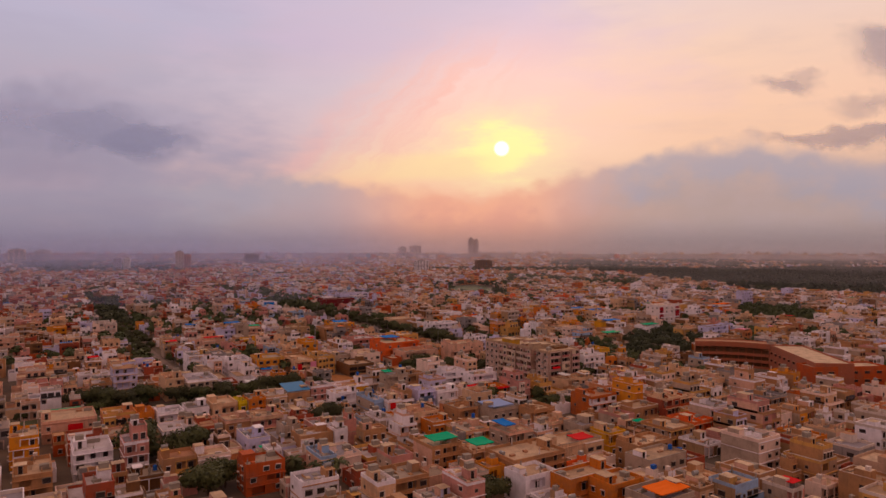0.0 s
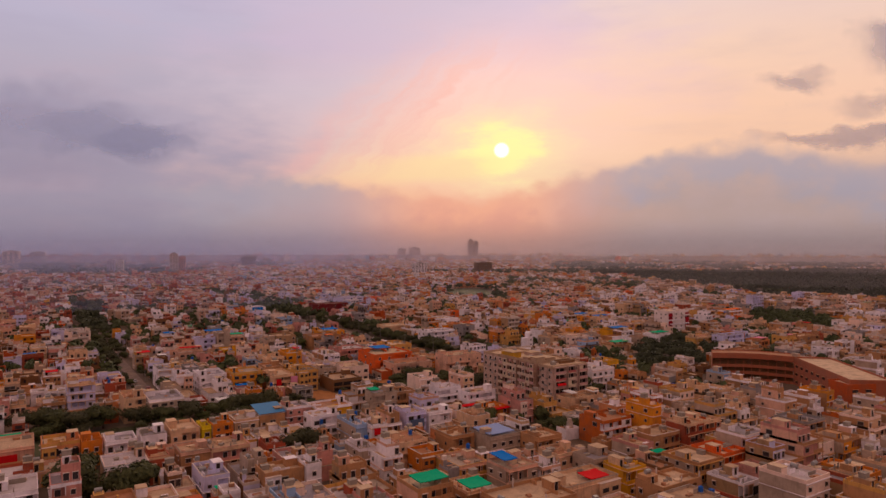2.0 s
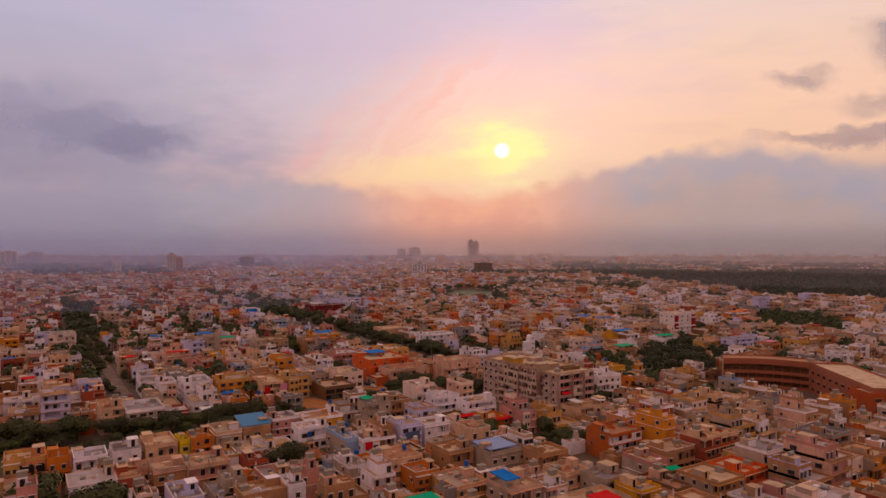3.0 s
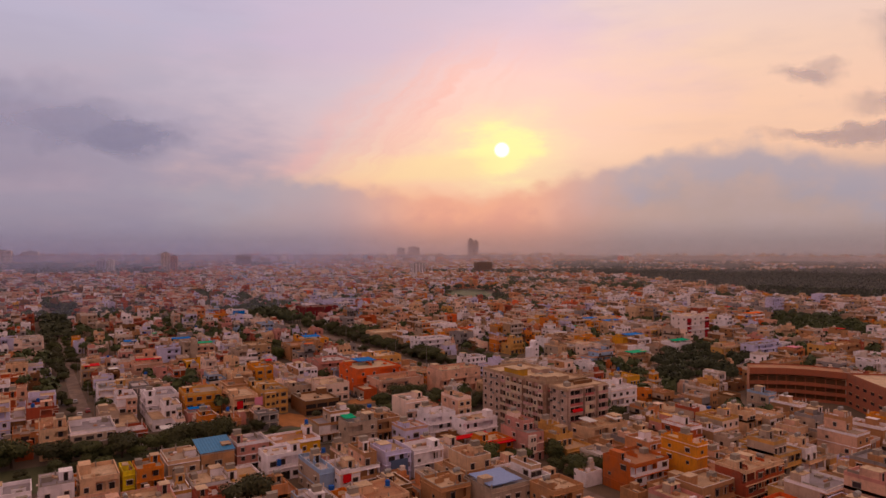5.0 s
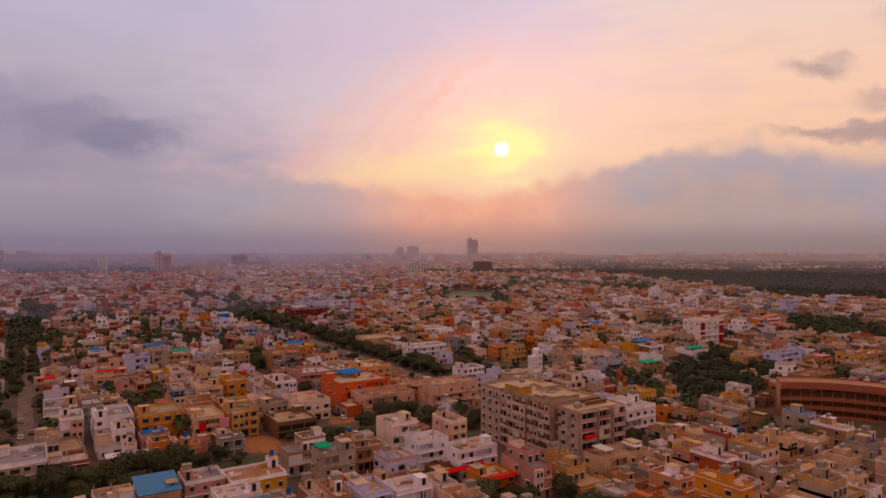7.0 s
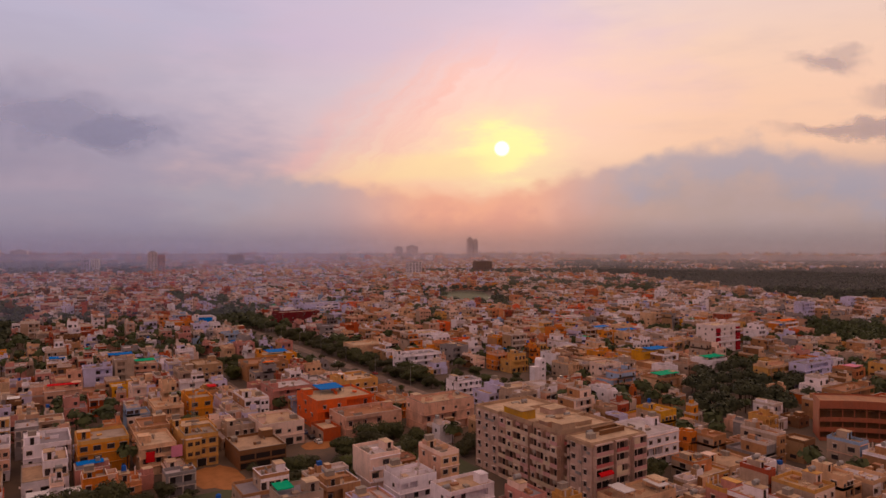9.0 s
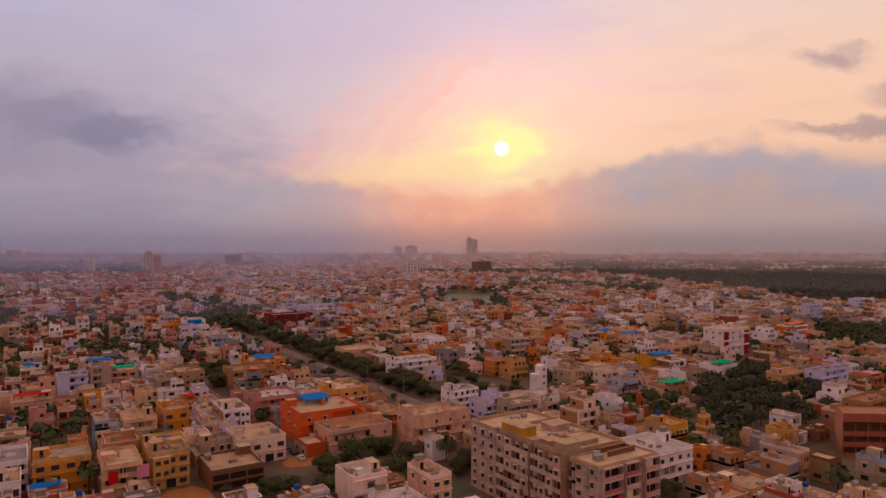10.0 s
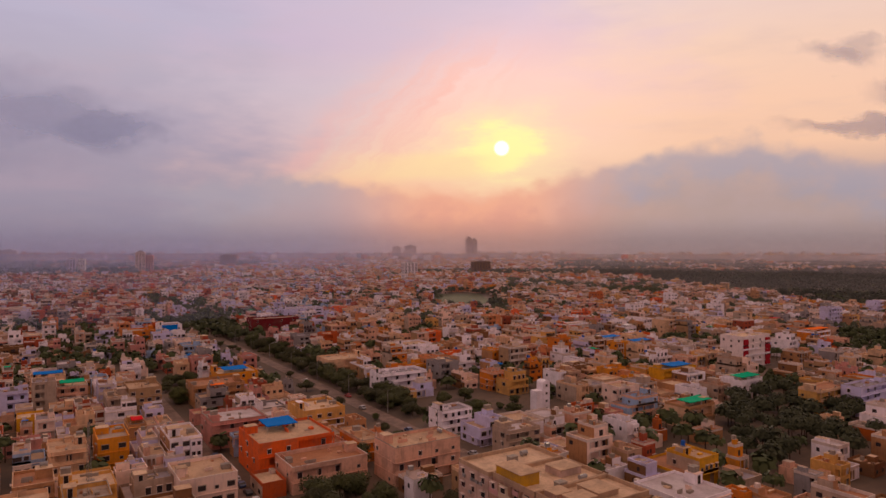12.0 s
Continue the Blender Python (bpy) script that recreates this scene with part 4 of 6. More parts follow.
def school():
    root = thing("school", "red brick school with curved open galleries on three storeys", "school", at=(0, 0, 0))
    brick, pale = SCHOOL_BRICK, WALL["tan"]
    # the curved gallery wing, from its far end to the inner corner
    a, b = Vector((322.8, 238.5, 0)), Vector((346.2, 208.4, 0))
    side = (b - a).normalized()
    deep = Vector((-side.y, side.x, 0))
    if deep.dot(FWD) < 0:
        deep = -deep
    pts = []
    for i in range(11):
        t = i / 10
        pts.append(a.lerp(b, t) + deep * (4.0 * math.sin(math.pi * t)))
    for k in range(4):
        z0, z1 = k * 3.5 + (0.0 if k else 0.0), k * 3.5 + 1.2
        s = Shape()
        for p, q in zip(pts, pts[1:]):
            pa, qa = p + deep * 0.25, q + deep * 0.25
            top = 14.0 if k == 3 else z1
            zb = 11.2 if k == 3 else z0 - (0.35 if k else 0)
            s.quad((*p.xy, zb), (*q.xy, zb), (*q.xy, top), (*p.xy, top), brick)
            s.quad((*p.xy, top), (*q.xy, top), (*qa.xy, top), (*pa.xy, top), brick)
            s.quad((*qa.xy, zb), (*pa.xy, zb), (*pa.xy, top), (*qa.xy, top), brick)
            s.quad((*p.xy, zb), (*pa.xy, zb), (*qa.xy, zb), (*q.xy, zb), brick)
        part("gallery_parapet", s, root)
    s = Shape()
    for p, q in zip(pts, pts[1:]):
        for dz in (3.5, 7.0, 10.5):
            s.quad((*(p + deep * 0.25).xy, dz), (*(q + deep * 0.25).xy, dz), (*(q + deep * 3).xy, dz), (*(p + deep * 3).xy, dz), pale)
        s.quad((*(p + deep * 3).xy, 0), (*(q + deep * 3).xy, 0), (*(q + deep * 3).xy, 13.5), (*(p + deep * 3).xy, 13.5), WALL["brown"])
        s.quad((*(p + deep * 0.25).xy, 13.5), (*(q + deep * 0.25).xy, 13.5), (*(q + deep * 12).xy, 13.5), (*(p + deep * 12).xy, 13.5), ROOF[2])
        s.quad((*(q + deep * 12).xy, 0), (*(p + deep * 12).xy, 0), (*(p + deep * 12).xy, 14), (*(q + deep * 12).xy, 14), brick)
    e = pts[0]
    s.quad((*e.xy, 0), (*(e + deep * 12).xy, 0), (*(e + deep * 12).xy, 14), (*e.xy, 14), brick)
    part("wall", s, root)
    for i in range(0, 11):
        s = Shape()
        c = pts[i] + deep * 0.5
        s.tube((*c.xy, 0), (*c.xy, 11.2), 0.2, 0.2, brick, 6)
        part("column", s, root)
    # the long wing with a plain red wall towards the court, and the end block
    for name, p, q, depth, h, mat in (("wing", Vector((346.2, 208.4, 0)), Vector((309.0, 164.0, 0)), 17.0, 14.0, brick), ("end", Vector((305.5, 163.0, 0)), Vector((338.5, 147.0, 0)), 12.0, 12.5, WALL["terracotta"])):
        u = (q - p).normalized()
        nrm = Vector((-u.y, u.x, 0))
        if nrm.dot(RIGHT) < 0 and name == "wing":
            nrm = -nrm
        if nrm.dot(FWD) < 0 and name == "end":
            nrm = -nrm
        ln = (q - p).length
        m = Matrix(((u.x, nrm.x, 0, p.x), (u.y, nrm.y, 0, p.y), (0, 0, 1, 0), (0, 0, 0, 1)))
        s = Shape()
        s.box(0, 0, 0, ln, depth, h - 0.8, mat, bottom=False)
        part("wall", s, root, at=m)
        s = Shape()
        s.box(0.2, 0.2, h - 0.798, ln - 0.2, depth - 0.2, h - 0.72, ROOF[1], bottom=False)
        part("roof", s, root, at=m)
        s = Shape()
        s.ring(0, 0, ln, depth, h - 0.8, h, 0.22, mat)
        part("parapet", s, root, at=m)
        flip = (u.x * nrm.y - u.y * nrm.x) < 0
        for k in range(3):
            for i in range(int(ln / 6)):
                s = Shape()
                s.box(-1.3, -0.05, 0, 1.3, -0.002, 1.2, GLASS)
                s.box(-1.5, -0.35, 1.25, 1.5, -0.002, 1.38, pale)
                part("window", s, root, at=m @ pose(3 + i * 6, 0, 1.2 + k * 3.9))
    reserve(300, 145, 362, 246)


school()

# ---- far towers above the haze ----


def tower(x, y, w, d, h, col, label, fins=3):
    root = thing("tower_block", label, "tower block", "far tower blocks", at=(x, y, 0))
    s = Shape()
    s.box(-w / 2, -d / 2, 0, w / 2, d / 2, h, WALL[col], bottom=False)
    part("wall", s, root)
    s = Shape()
    s.box(-w * 0.2, -d * 0.2, h, w * 0.2, d * 0.2, h + h * 0.08, WALL["grey"], bottom=False)
    part("stair_room", s, root)
    for i in range(fins):
        s = Shape()
        px = -w / 2 + w * (i + 0.5) / fins
        n = int(h / 3.2)
        for k in range(n):
            s.box(px - w / fins * 0.34, -d / 2 - 0.12, k * 3.2 + 1, px + w / fins * 0.34, -d / 2 - 0.01, k * 3.2 + 2.7, GLASS)
        part("window_column", s, root)
        s = Shape()
        py = -d / 2 + d * (i + 0.5) / fins
        for k in range(n):
            s.box(-w / 2 - 0.12, py - d / fins * 0.34, k * 3.2 + 1, -w / 2 - 0.01, py + d / fins * 0.34, k * 3.2 + 2.7, GLASS)
        part("window_column", s, root)
    root.rotation_euler.z = radians(-12)
    reserve(x - w / 2 - 3, y - d / 2 - 3, x + w / 2 + 3, y + d / 2 + 3)


tower(824, 1388, 30, 24, 32, "white", "white tower block with dark window columns", 4)
tower(1058, 1450, 44, 20, 30, "brown", "broad brown unfinished concrete block", 6)
tower(372, 1960, 22, 16, 52, "plaster", "grey tower block dim in the haze")
tower(392, 1952, 18, 16, 44, "pink", "pinkish tower block dim in the haze")
tower(225, 2050, 20, 14, 34, "lilac", "pale tower block dim in the haze")
tower(248, 2046, 16, 14, 34, "white", "white tower block dim in the haze")
tower(2012, 2870, 26, 24, 106, "plaster", "tall twin tower faint in the haze")
tower(2036, 2856, 20, 24, 98, "plaster", "tall twin tower faint in the haze")
tower(1862, 3201, 60, 30, 68, "plaster", "broad tower faint in the haze")
tower(1800, 3240, 40, 30, 62, "plaster", "broad tower faint in the haze")
tower(-20, 3300, 60, 30, 54, "plaster", "broad dim block on the horizon")
tower(75, 3350, 60, 30, 50, "plaster", "broad dim block on the horizon")
tower(690, 2350, 50, 30, 38, "brown", "broad dim block on the horizon")

# ---- measured houses ----
reserve(444.0, 338.0, 490.0, 373.0)      # low yards before the red-striped block
# yard before the maroon hall
reserve(250, 640, 300, 672)
house(23.9, 262.3, 10.5, 11.0, 8.0, "peach", "arches")
house(34.5, 259.1, 5.8, 9.8, 8.0, "orange")
house(41.0, 255.0, 8.8, 9.8, 8.0, "white")
house(51.4, 257.1, 7.8, 10.8, 8.0, "white")
house(60.4, 256.7, 9.2, 13.2, 8.0, "cream")
house(70.4, 257.3, 3.0, 9.0, 8.0, "lemon")
house(73.5, 255.2, 6.8, 9.0, 9.0, "orange")
house(82.2, 260.3, 8.5, 12.8, 8.0, "cream")
house(91.2, 261.0, 9.5, 10.5, 8.0, "tan", "blueshed")
house(102.1, 263.4, 9.8, 9.0, 9.0, "pink")
house(107.3, 250.7, 10.5, 9.0, 8.0, "white", "bluedoor")
house(138.5, 262.9, 10.2, 9.0, 10.0, "greycream", "greentarp")
house(152.0, 268.8, 9.2, 9.0, 8.0, "tan")
house(154.4, 254.1, 9.0, 9.0, 8.0, "lilac")
house(168.5, 261.2, 10.8, 9.0, 9.0, "white")
house(135.6, 231.6, 8.2, 10.2, 9.0, "lilac", "bluefront")
house(145.0, 231.7, 10.2, 9.0, 8.0, "white")
house(115.0, 230.3, 4.2, 16.2, 8.0, "skyblue")
house(119.3, 226.8, 6.0, 10.5, 8.0, "white", "pinktop")
house(115.9, 202.3, 10.8, 11.8, 9.0, "cream")
house(119.3, 193.8, 7.8, 8.4, 7.0, "orange")
house(93.7, 193.8, 11.5, 9.0, 8.0, "tan")
house(74.8, 202.3, 11.2, 9.0, 7.0, "tan")
house(86.1, 200.8, 4.4, 9.0, 8.0, "white")
house(91.2, 207.2, 6.8, 9.0, 8.0, "pink")
house(84.4, 231.0, 6.0, 9.0, 6.0, "brick")
house(182.6, 224.7, 6.5, 14.2, 12.0, "pink")
house(172.2, 232.3, 10.3, 9.0, 6.0, "orange", "redawning")
house(188.0, 186.3, 13.8, 11.8, 9.0, "redorange", "whiteside")
house(193.2, 218.1, 10.5, 11.5, 7.0, "yellowcream")
house(209.0, 224.2, 18.5, 9.0, 7.0, "cream", "whitetarp")
house(216.9, 195.6, 10.5, 9.0, 7.0, "orange")
house(145.5, 194.5, 13.5, 12.0, 8.0, "greycream", "bluecover")
house(135.7, 202.0, 8.8, 10.2, 8.0, "tan")
house(157.4, 185.0, 10.0, 9.0, 8.0, "tan")
house(151.9, 169.6, 8.5, 9.0, 8.0, "cream")
house(131.9, 167.6, 10.2, 10.5, 8.0, "greycream", "bluetarp")
house(159.4, 150.1, 7.5, 9.0, 8.0, "yellow")
house(157.0, 160.2, 9.8, 9.0, 8.0, "greycream")
house(190.4, 167.1, 13.2, 9.0, 8.0, "tan")
house(-2.4, 200.6, 8.8, 17.0, 9.0, "tan")
house(-3.7, 238.8, 7.8, 14.0, 10.0, "yelloworange")
house(5.3, 264.0, 16.8, 17.0, 8.0, "pinkcream", "redpanel")
house(12.1, 216.4, 10.2, 14.2, 9.0, "white")
house(50.8, 179.1, 10.8, 9.0, 9.0, "terracotta")
house(59.6, 160.2, 10.0, 9.0, 8.0, "white")
house(70.6, 213.3, 8.2, 12.2, 8.0, "greycream")
house(59.9, 208.4, 7.0, 14.0, 7.0, "lilac")
house(114.1, 142.7, 19.0, 13.5, 9.0, "tan")
house(118.4, 125.1, 16.5, 7.7, 8.0, "orange")
house(124.6, 116.5, 11.5, 8.5, 8.0, "orange")
house(148.1, 124.7, 16.0, 9.0, 8.0, "greycream")
house(81.8, 151.7, 10.2, 11.5, 7.0, "tan")
house(134.9, 148.5, 19.0, 10.2, 8.0, "cream", "redawn2")
house(155.7, 135.2, 15.5, 9.0, 8.0, "tan")
house(110.0, 132.9, 10.8, 9.0, 8.0, "white")
house(179.5, 344.2, 23.2, 21.0, 11.0, "vividorange", "bluetarp5")
house(156.0, 333.4, 14.5, 17.0, 8.0, "plaster")
house(143.6, 316.3, 14.5, 17.0, 6.0, "brown", "unfinished")
house(159.6, 367.4, 9.2, 17.0, 10.0, "white")
house(157.3, 438.2, 11.8, 17.0, 12.0, "tanplain")
house(149.6, 436.4, 7.5, 17.0, 10.0, "greycream")
house(140.9, 374.0, 8.5, 15.2, 11.0, "yelloworange")
house(128.5, 370.6, 9.8, 15.2, 10.0, "cream")
house(120.2, 345.0, 8.8, 13.0, 10.0, "cream")
house(130.1, 337.9, 12.0, 15.5, 9.0, "yellowcream")
house(144.2, 339.3, 11.7, 12.5, 7.0, "greycream")
house(102.1, 337.0, 13.8, 14.0, 10.0, "yelloworange")
house(88.7, 344.3, 12.2, 16.5, 9.0, "white")
house(117.7, 326.3, 9.8, 17.0, 9.0, "cream", "redpanel2")
house(130.1, 326.6, 9.8, 11.2, 10.0, "yellowcream")
house(101.7, 305.9, 7.0, 11.0, 7.0, "orange")
house(109.7, 305.0, 5.2, 9.0, 6.0, "peach")
house(248.2, 354.3, 13.0, 9.0, 9.0, "white")
house(252.1, 336.4, 9.8, 11.8, 9.0, "lilac")
house(252.4, 321.1, 12.8, 9.0, 9.0, "greycream")
house(318.3, 330.9, 16.8, 9.0, 9.0, "skyblue")
house(276.8, 272.7, 13.2, 17.0, 8.5, "yellow")
house(210.5, 319.5, 22.0, 13.0, 11.0, "pinkcream")
house(211.5, 343.3, 7.2, 17.0, 7.0, "orange")
house(205.1, 376.2, 15.5, 17.0, 10.0, "yellowcream")
house(175.4, 381.8, 18.0, 17.0, 9.0, "pink")
house(182.7, 443.6, 20.8, 17.0, 9.0, "tan")
house(197.8, 466.3, 18.5, 16.5, 9.0, "yelloworange", "bluetarp3")
house(258.0, 420.0, 23.5, 12.0, 10.0, "white")
house(257.5, 479.3, 24.0, 17.0, 8.0, "cream")
house(313.2, 496.2, 18.5, 17.0, 9.0, "white")
house(273.8, 672.7, 39.0, 14.0, 10.0, "maroon")
house(316.8, 722.1, 37.0, 15.0, 12.0, "lilac")
house(457.2, 373.2, 26.0, 14.0, 17.5, "redwhite", "redstripes")
house(133.9, 687.9, 8.0, 17.0, 14.0, "white")
house(204.6, 661.1, 15.2, 17.0, 11.0, "white", "bluescreen")
house(180.5, 654.2, 20.5, 17.0, 9.0, "orange")
house(679.1, 438.5, 18.0, 9.2, 17.0, "lilac")
house(688.3, 513.6, 24.0, 17.0, 11.0, "white")
house(525.0, 579.4, 24.0, 11.5, 10.0, "vividorange")
house(463.8, 521.1, 24.0, 10.0, 9.0, "vividorange")
house(379.1, 363.2, 24.0, 9.2, 9.0, "yellow", "bluetarp4")
house(357.5, 376.9, 19.8, 9.0, 9.0, "yelloworange")
house(307.5, 391.1, 11.5, 9.5, 10.0, "yellowcream")
house(305.7, 401.5, 8.2, 9.5, 9.0, "orange")
house(400.9, 286.2, 24.0, 7.7, 12.0, "lilac")
house(386.0, 294.0, 23.8, 9.0, 11.0, "yellowcream")
house(363.4, 249.9, 24.0, 9.0, 10.0, "tan")
house(451.4, 264.1, 24.0, 9.0, 10.0, "tan")
house(94.6, 315.4, 3.0, 9.0, 6.0, "white")
house(88.1, 325.1, 11.2, 17.0, 8.0, "white")
house(71.2, 325.9, 12.5, 17.0, 8.0, "greycream")
house(74.4, 366.7, 10.5, 17.0, 10.0, "white")
house(60.7, 303.6, 13.0, 17.0, 9.0, "greycream")
house(52.4, 308.2, 7.8, 17.0, 10.0, "cream")
house(174.6, 247.6, 13.2, 9.0, 9.0, "white")
house(112.5, 259.5, 14.5, 11.0, 8.5, "yellow")
house(184.0, 329.0, 22.5, 14.5, 7.5, "pinkcream")
house(247.0, 250.0, 15.0, 16.0, 11.0, "white")


def covered(x, y, w, z, mat, words, col, deep=6.0):
    """A house whose roof carries a coloured sheet on posts."""
    h = z - 1.5
    if free(x - 1, y - 0.5, x + w + 1, y + 11):
        house(x - 1, y - 0.5, w + 2, 11.0, h, col, "covered")
        top = h - 0.9
    else:
        top = z - 2.4
    shelter("roof_shelter", words, x, y, top + 0.062, w, deep, z - top - 0.1, mat)


EXTRAS["covered"] = lambda *a: None
covered(99.7, 502.2, 7.0, 11.0, BLUE, "bright blue sheet on posts over a flat roof", "tan")
covered(126.2, 498.6, 11.5, 11.0, BLUE, "bright blue sheet on posts over a flat roof", "cream")
covered(135.3, 471.6, 9.2, 11.0, GREEN, "bright green sheet on posts over a flat roof", "pinkcream")
covered(73.0, 428.0, 7.0, 10.0, RED, "red sheet on posts over a flat roof", "greycream")
covered(96.9, 433.0, 11.7, 10.0, RED, "long faded red sheet on posts over a roof", "pinkcream", 3.0)
covered(329.9, 312.1, 13.2, 10.0, GREEN, "bright green sheet on posts over a flat roof", "cream")
covered(427.3, 446.7, 14.2, 11.0, BLUE, "bright blue sheet on posts over a flat roof", "white")
covered(430.1, 425.6, 15.0, 11.0, BLUE, "bright blue sheet on posts over a flat roof", "cream")
covered(388.7, 329.3, 13.7, 10.0, GREEN, "green sheet on posts over a flat roof", "white")
covered(566.5, 392.9, 20.0, 12.0, ORANGE, "orange sheet on posts over a flat roof", "orange")
covered(27.9, 382.5, 5.2, 11.0, RED, "bright red sheet on posts over a flat roof", "tan", 4.0)
covered(5.6, 287.3, 13.0, 6.0, GREEN, "green sheet hung along a low roof edge", "greycream", 3.0)
covered(102.4, 165.8, 8.5, 10.5, GREEN, "bright green sheet on posts over a flat roof", "tan")
covered(111.5, 157.0, 6.5, 10.0, GREEN, "bright green sheet on posts over a flat roof", "cream")
covered(127.8, 104.1, 10.5, 9.0, ORANGE, "orange sheet on posts over a flat roof", "greycream")
covered(152.9, 396.6, 3.5, 10.0, RED, "small red sheet on posts over a flat roof", "tan", 4.0)
lattice_mast(136.5, 346.0, 8.163, 15.0)
pole(302.6, 499.3, 17.0)
for i in range(9):
    pole(247.4, 318 + i * 38, 9.0)
for i in range(5):
    pole(72.2, 330 + i * 32, 8.5)

shelter("awning", "long bright red awning over shop fronts", 164.5, 243.8, 0.0, 17.0, 2.6, 4.8, RED)
shelter("canopy", "white metal car canopy on posts", 89.1, 313.0, 0.0, 5.2, 4.5, 3.7, WHITE)
shelter("canopy", "white metal car canopy on posts", 96.7, 312.0, 0.0, 5.2, 4.5, 3.7, WHITE)
shelter("canopy", "dark red cloth canopy over a street stall", 190.4, 299.0, 0.0, 6.0, 4.0, 3.4, RED)
for tx, ty in ((89.1, 313.0), (96.7, 312.0), (190.4, 299.0)):
    reserve(tx, ty, tx + 6, ty + 4.5)
reserve(164, 243, 182, 247)


def stair_tower(x, y, w, d, h):
    root = thing("stair_tower", "tall white stair tower with rounded top above roofs", "tower", at=(x, y, 0))
    s = Shape()
    s.box(0, 0, 0, w, d, h, WALL["white"], bottom=False)
    part("wall", s, root)
    s = Shape()
    n = 10
    arc = [(w / 2 - w / 2 * math.cos(math.pi * i / n), h + w * 0.35 * math.sin(math.pi * i / n)) for i in range(n + 1)]
    for a, b in zip(arc, arc[1:]):
        s.quad((a[0], 0, a[1]), (b[0], 0, b[1]), (b[0], d, b[1]), (a[0], d, a[1]), WALL["white"])
    s.poly([(p[0], 0, p[1]) for p in reversed(arc)], WALL["white"])
    s.poly([(p[0], d, p[1]) for p in arc], WALL["white"])
    part("top", s, root)
    for k in range(4):
        part("window", WINDOWS[3], root, at=pose(w / 2, -0.002, 2.0 + k * 3.1))
    s = Shape()
    s.box(-3.2, 0.2, 0, -0.05, d, h * 0.78, WALL["white"], bottom=False)
    part("lower_block", s, root)
    reserve(x - 3.3, y, x + w, y + d)


stair_tower(298.0, 357.0, 3.6, 4.0, 12.6)

# ---- trees ----


def crown_mesh(name, seed, radius, height, n, leaf, mat):
    """Many small tilted leaf sprays gathered in uneven lobes."""
    r = random.Random(seed)
    lobes = []
    for i in range(7):
        a, q = r.uniform(0, 6.28), r.uniform(0.25, 0.75) * radius
        lobes.append((Vector((q * math.cos(a), q * math.sin(a), r.uniform(-0.45, 0.35) * height)), r.uniform(0.35, 0.62) * radius))
    lobes.append((Vector((0, 0, 0.2 * height)), 0.6 * radius))
    s = Shape()
    for i in range(n):
        c, q = r.choice(lobes)
        dirv = Vector((r.gauss(0, 1), r.gauss(0, 1), r.gauss(0, 1))).normalized()
        p = c + Vector((dirv.x * q, dirv.y * q, dirv.z * q * height / radius * 0.75)) * r.uniform(0.72, 1.06)
        nrm = (dirv + Vector((r.uniform(-0.7, 0.7), r.uniform(-0.7, 0.7), r.uniform(-0.2, 0.9)))).normalized()
        u = nrm.cross(Vector((r.uniform(-1, 1), r.uniform(-1, 1), r.uniform(-1, 1)))).normalized()
        w = nrm.cross(u)
        k = leaf * r.uniform(0.6, 1.3)
        s.poly([tuple(p + u * k), tuple(p + w * k * 0.7 + u * k * 0.2), tuple(p - u * k * 0.9), tuple(p - w * k * 0.7)], mat)
    for c, q in lobes:                             # dense shaded heart of each lobe
        k = q * 0.66
        ring = [(k * math.cos(t), k * math.sin(t)) for t in (0, 1.26, 2.51, 3.77, 5.03)]
        hz = k * height / radius * 0.8
        for (ax, ay), (bx, by) in zip(ring, ring[1:] + ring[:1]):
            s.poly([tuple(c + Vector((ax, ay, 0))), tuple(c + Vector((bx, by, 0))), tuple(c + Vector((0, 0, hz)))], mat)
            s.poly([tuple(c + Vector((bx, by, 0))), tuple(c + Vector((ax, ay, 0))), tuple(c + Vector((0, 0, -hz)))], mat)
    return s.mesh(name)


def trunk_mesh(h, r0, seed):
    r = random.Random(seed)
    s = Shape()
    s.tube((0, 0, 0), (0.1, 0.05, h), r0, r0 * 0.6, BARK, 8)
    for i in range(4):
        a = i * 1.57 + r.uniform(-0.4, 0.4)
        s.tube((0.08, 0.04, h * r.uniform(0.7, 0.95)), (1.5 * math.cos(a), 1.5 * math.sin(a), h * 1.5), r0 * 0.4, r0 * 0.12, BARK, 6)
    return s.mesh("trunk")


CROWNS = [crown_mesh("crown", i, 3.0, 2.4 + 0.25 * (i % 3), 2800, 0.2, LEAF[i % 2]) for i in range(6)]
TRUNKS = [trunk_mesh(2.6, 0.2, i) for i in range(3)]


def tree(x, y, size=1.0, kind=None, group="street trees"):
    r = random.Random(int(x * 37 + y * 17))
    k = r.randrange(6) if kind is None else kind
    root = thing("tree", "dark green broadleaf tree with a dense uneven crown" if k % 2 == 0 else "green broadleaf tree with a loose uneven crown", "tree", group,
                 at=(x, y, 0), turn=r.uniform(0, 360))
    part("trunk", TRUNKS[k % 3], root)
    part("crown", CROWNS[k], root, at=pose(0, 0, 2.9) @ Matrix.Diagonal((1.12, 1.12, 1.1, 1)))
    root.scale = (size, size, size * r.uniform(0.85, 1.1))
    return root


